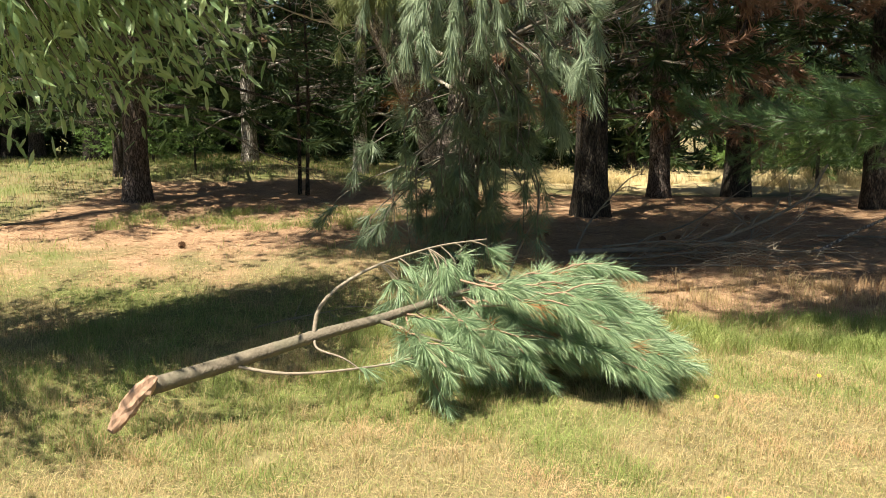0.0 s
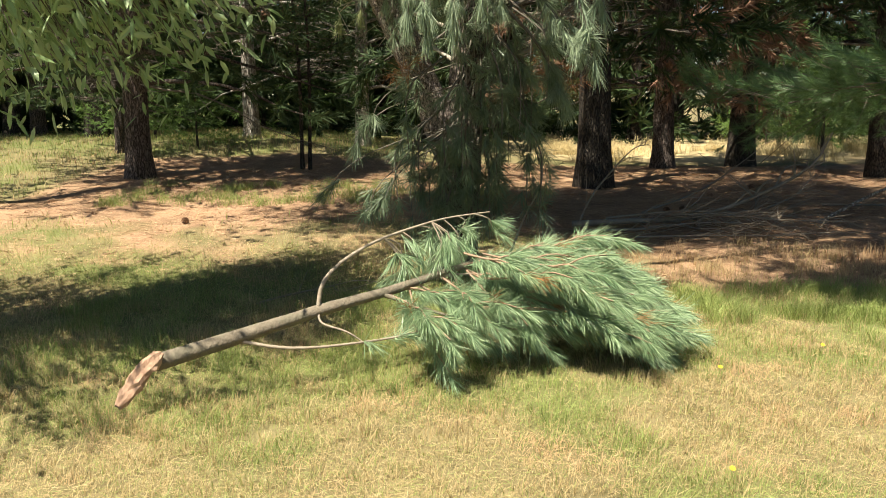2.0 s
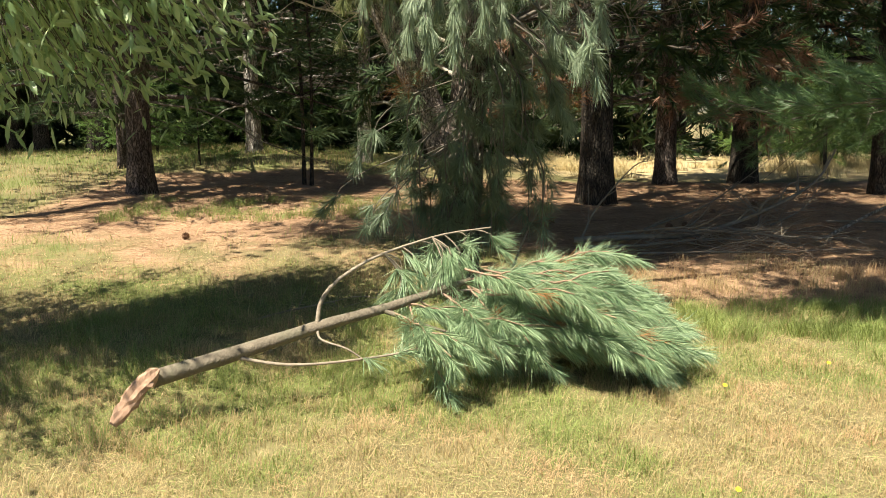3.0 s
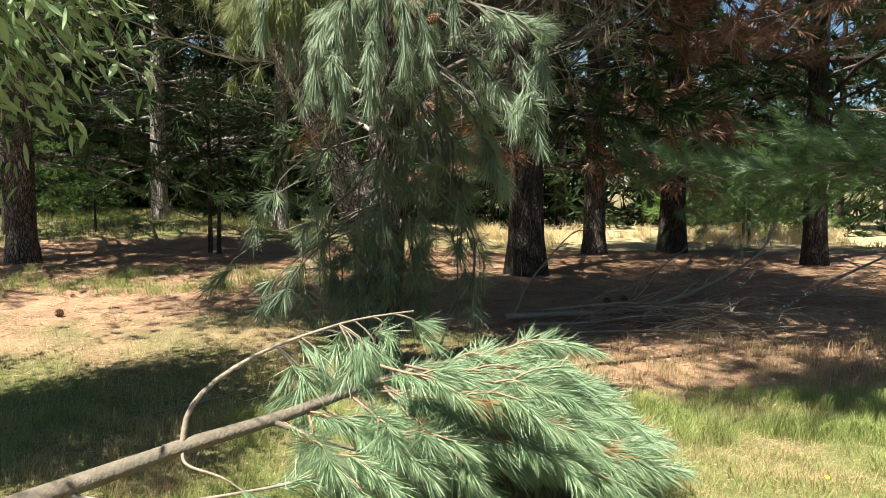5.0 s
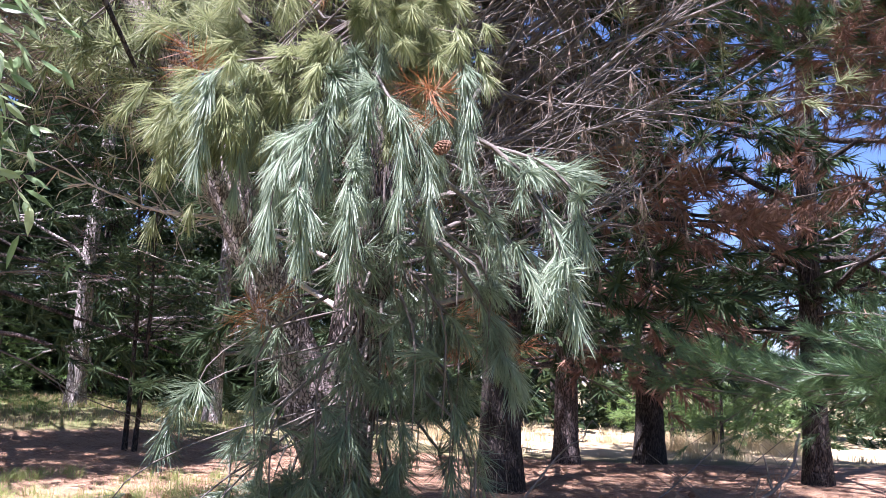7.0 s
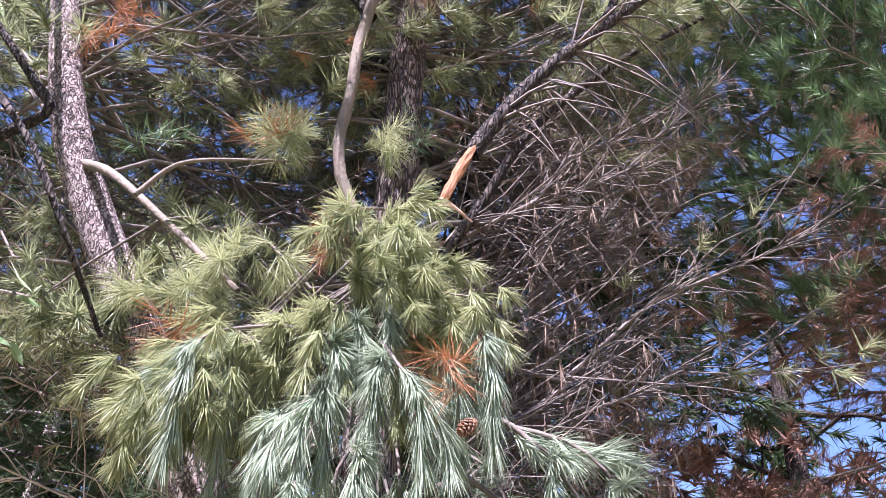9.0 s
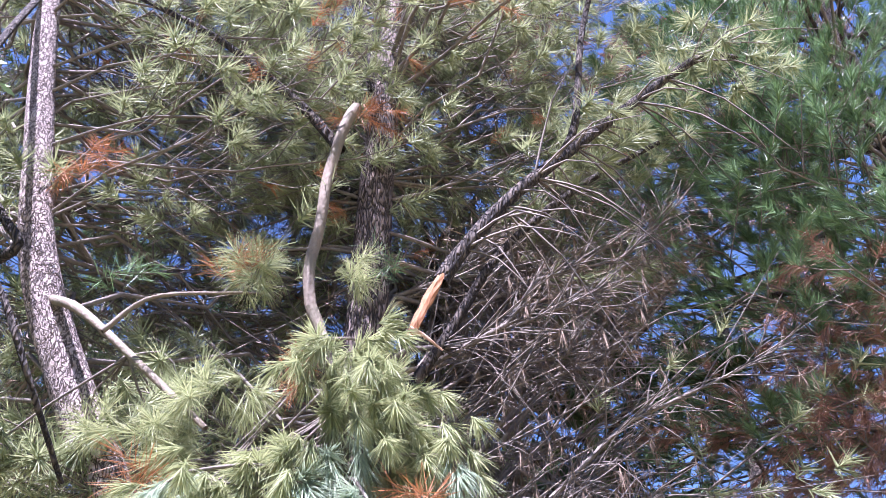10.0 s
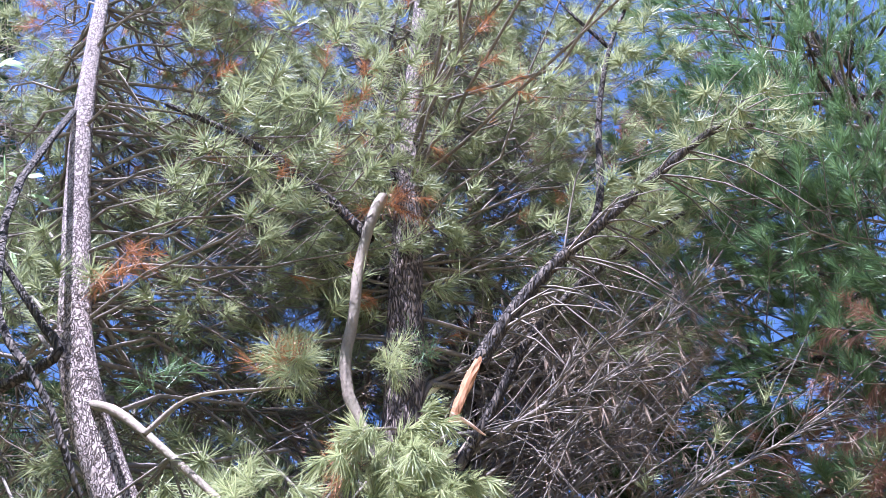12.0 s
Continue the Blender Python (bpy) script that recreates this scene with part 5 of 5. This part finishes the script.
def turf():
    g = np.random.default_rng(101)
    x, y = np.concatenate([scatter(170000, -3.6, 4.2, 2.4, 6.2, g), scatter(62000, -6.5, 6.5, 5.8, 9.5, g)], 1)
    lit, gr = litter_at(x, y), green_at(x, y)
    clump = 0.5 + 0.5 * wobble(x, y, 0.16)
    edge = np.clip(np.minimum(np.minimum(x + 6.5, 6.5 - x), np.where(y < 6.2, np.minimum(x + 3.6, 4.2 - x), 9)), 0, None)
    edge = np.minimum(edge, y - 2.4) / 0.9 + 0.25 * wobble(x, y, 0.4)
    keep = (g.uniform(size=len(x)) > lit * 1.5) & (g.uniform(size=len(x)) < 0.35 + 0.65 * clump) & (g.uniform(size=len(x)) < edge)
    x, y, gr, clump = x[keep], y[keep], gr[keep], clump[keep]
    isg = g.uniform(size=len(x)) < 0.12 + 0.75 * gr
    far = 1 + 0.35 * step((y - 5) / 3)
    h = (0.035 + 0.05 * clump + 0.03 * gr) * far
    for name, mask, mat, wid, text in (("dry_grass", ~isg, STRAW, 0.0024, "short dry straw-coloured grass"), ("green_grass", isg, GRASS, 0.0027, "short green grass among the dry")):
        me = mesh_of(name, *blades(x[mask], y[mask], h[mask], wid, 102, 0.8))
        me.materials.append(mat)
        tagged(new(name, me), text, "grass", kind="stuff")
    # matted dead grass lying between the blades
    n = 230000
    y = 2.3 + 5.9 * g.uniform(0, 1, n) ** 1.35
    x = g.uniform(-1, 1, n) * (2.0 + 0.62 * y)
    keep = (g.uniform(size=n) > litter_at(x, y) * 1.3) & (wobble(x, y, 0.3) > -1.2)
    x, y = x[keep], y[keep]
    n = len(x)
    a, ln = g.uniform(0, 2 * math.pi, n), g.uniform(0.025, 0.075, n)
    d = np.stack([np.cos(a) * ln, np.sin(a) * ln, g.normal(0.004, 0.014, n)], 1)
    w = np.stack([-np.sin(a), np.cos(a), g.normal(0, 0.5, n)], 1) * (0.0005 + 0.00013 * y)[:, None]
    b = np.stack([x, y, height_at(x, y) + 0.004 + 0.02 * g.uniform(size=n)], 1)
    mat_id = (g.uniform(size=n) < 0.28 + 0.5 * green_at(x, y)).astype(np.int32)
    me = mesh_of("matted_grass", np.stack([b - w, b + w, b + d], 1).reshape(-1, 3), np.arange(3 * n).reshape(-1, 3))
    me.materials.append(STRAW), me.materials.append(GRASS)
    me.polygons.foreach_set("material_index", mat_id)
    tagged(new("matted_grass", me), "matted dead grass lying flat between the blades", "grass", kind="stuff")
    # longer seeding stalks and tufts
    x, y = scatter(9000, -6, 6, 2.6, 9.5, g)
    keep = (g.uniform(size=len(x)) > litter_at(x, y) * 1.1) & (wobble(x, y, 0.5) > 0.1)
    me = mesh_of("grass_stalks", *blades(x[keep], y[keep], 0.15, 0.0022, 103, 0.5))
    me.materials.append(STRAW)
    tagged(new("grass_stalks", me), "thin dry seeding grass stalks", "grass", kind="stuff")
    # dry tufts that come up through the litter at its edge
    cx, cy = scatter(330, 1.5, 5.5, 6.2, 7.9, g)
    keep = wobble(cx, cy, 0.5) > -0.15
    cx, cy = np.repeat(cx[keep], 26), np.repeat(cy[keep], 26)
    me = mesh_of("dry_tufts", *blades(cx + g.normal(0, 0.06, len(cx)), cy + g.normal(0, 0.06, len(cx)), 0.13, 0.0032, 107, 0.6))
    me.materials.append(STRAW)
    tagged(new("dry_tufts", me), "dry grass tufts growing through needle litter", "grass", kind="stuff")
    # the lusher tufts by the shade's edge, and the rough turf farther back
    cx, cy = scatter(520, 1.75, 5.2, 5.2, 6.35, g)
    cx2, cy2 = scatter(260, -4.5, 0.6, 10.2, 12.6, g)
    cx, cy = np.concatenate([cx, cx2]), np.concatenate([cy, cy2])
    keep = wobble(cx, cy, 0.7) > -0.1
    cx, cy = np.repeat(cx[keep], 40), np.repeat(cy[keep], 40)
    me = mesh_of("grass_tufts", *blades(cx + g.normal(0, 0.05, len(cx)), cy + g.normal(0, 0.05, len(cx)), 0.15, 0.0034, 104, 0.75))
    me.materials.append(GRASS)
    tagged(new("grass_tufts", me), "lush green grass tufts at the edge of shade", "grass", kind="stuff")
    x, y = scatter(42000, -16, -1, 9, 27, g)
    keep = g.uniform(size=len(x)) > litter_at(x, y) * 1.2
    x, y = x[keep], y[keep]
    isg = g.uniform(size=len(x)) < 0.25 + 0.6 * green_at(x, y)
    for mask, mat, name in ((isg, GRASS, "far_green_grass"), (~isg, STRAW, "far_dry_grass")):
        me = mesh_of(name, *blades(x[mask], y[mask], 0.12, 0.008, 105, 0.6))
        me.materials.append(mat)
        tagged(new(name, me), "rough grass on the rise beyond the trees", "grass", kind="stuff")
    # tall bleached tussocks in the open field
    tx, ty = scatter(300, 2.0, 13, 18.2, 25, g)
    keep = wobble(tx, ty, 1.6) > 0.45
    tall = g.uniform(0.1, 0.5, len(tx))
    tx, ty, tall = np.repeat(tx[keep], 110), np.repeat(ty[keep], 110), np.repeat(tall[keep], 110)
    me = mesh_of("tussocks", *blades(tx + g.normal(0, 0.17, len(tx)), ty + g.normal(0, 0.17, len(tx)), tall, 0.009, 106, 1.0))
    me.materials.append(BLEACHED)
    tagged(new("tussocks", me), "tall bleached tussock grass in the open field", "grass", kind="stuff")
    # fallen needles on the soil
    x, y = scatter(90000, -6, 7, 6.5, 16.5, g)
    keep = g.uniform(size=len(x)) < litter_at(x, y)
    x, y = x[keep], y[keep]
    a, ln = g.uniform(0, 2 * math.pi, len(x)), g.uniform(0.06, 0.15, len(x))
    d = np.stack([np.cos(a), np.sin(a), g.normal(0.02, 0.09, len(x))], 1) * ln[:, None]
    w = np.stack([-np.sin(a), np.cos(a), g.normal(0, 0.5, len(x))], 1) * 0.0026
    b = np.stack([x, y, height_at(x, y) + 0.006 + 0.014 * g.uniform(size=len(x))], 1)
    me = mesh_of("needle_litter", np.stack([b - w, b + w, b + d], 1).reshape(-1, 3), np.arange(3 * len(x)).reshape(-1, 3))
    me.materials.append(LITTER)
    tagged(new("needle_litter", me), "reddish fallen pine needles strewn over the soil", "needle litter", kind="stuff")


turf()
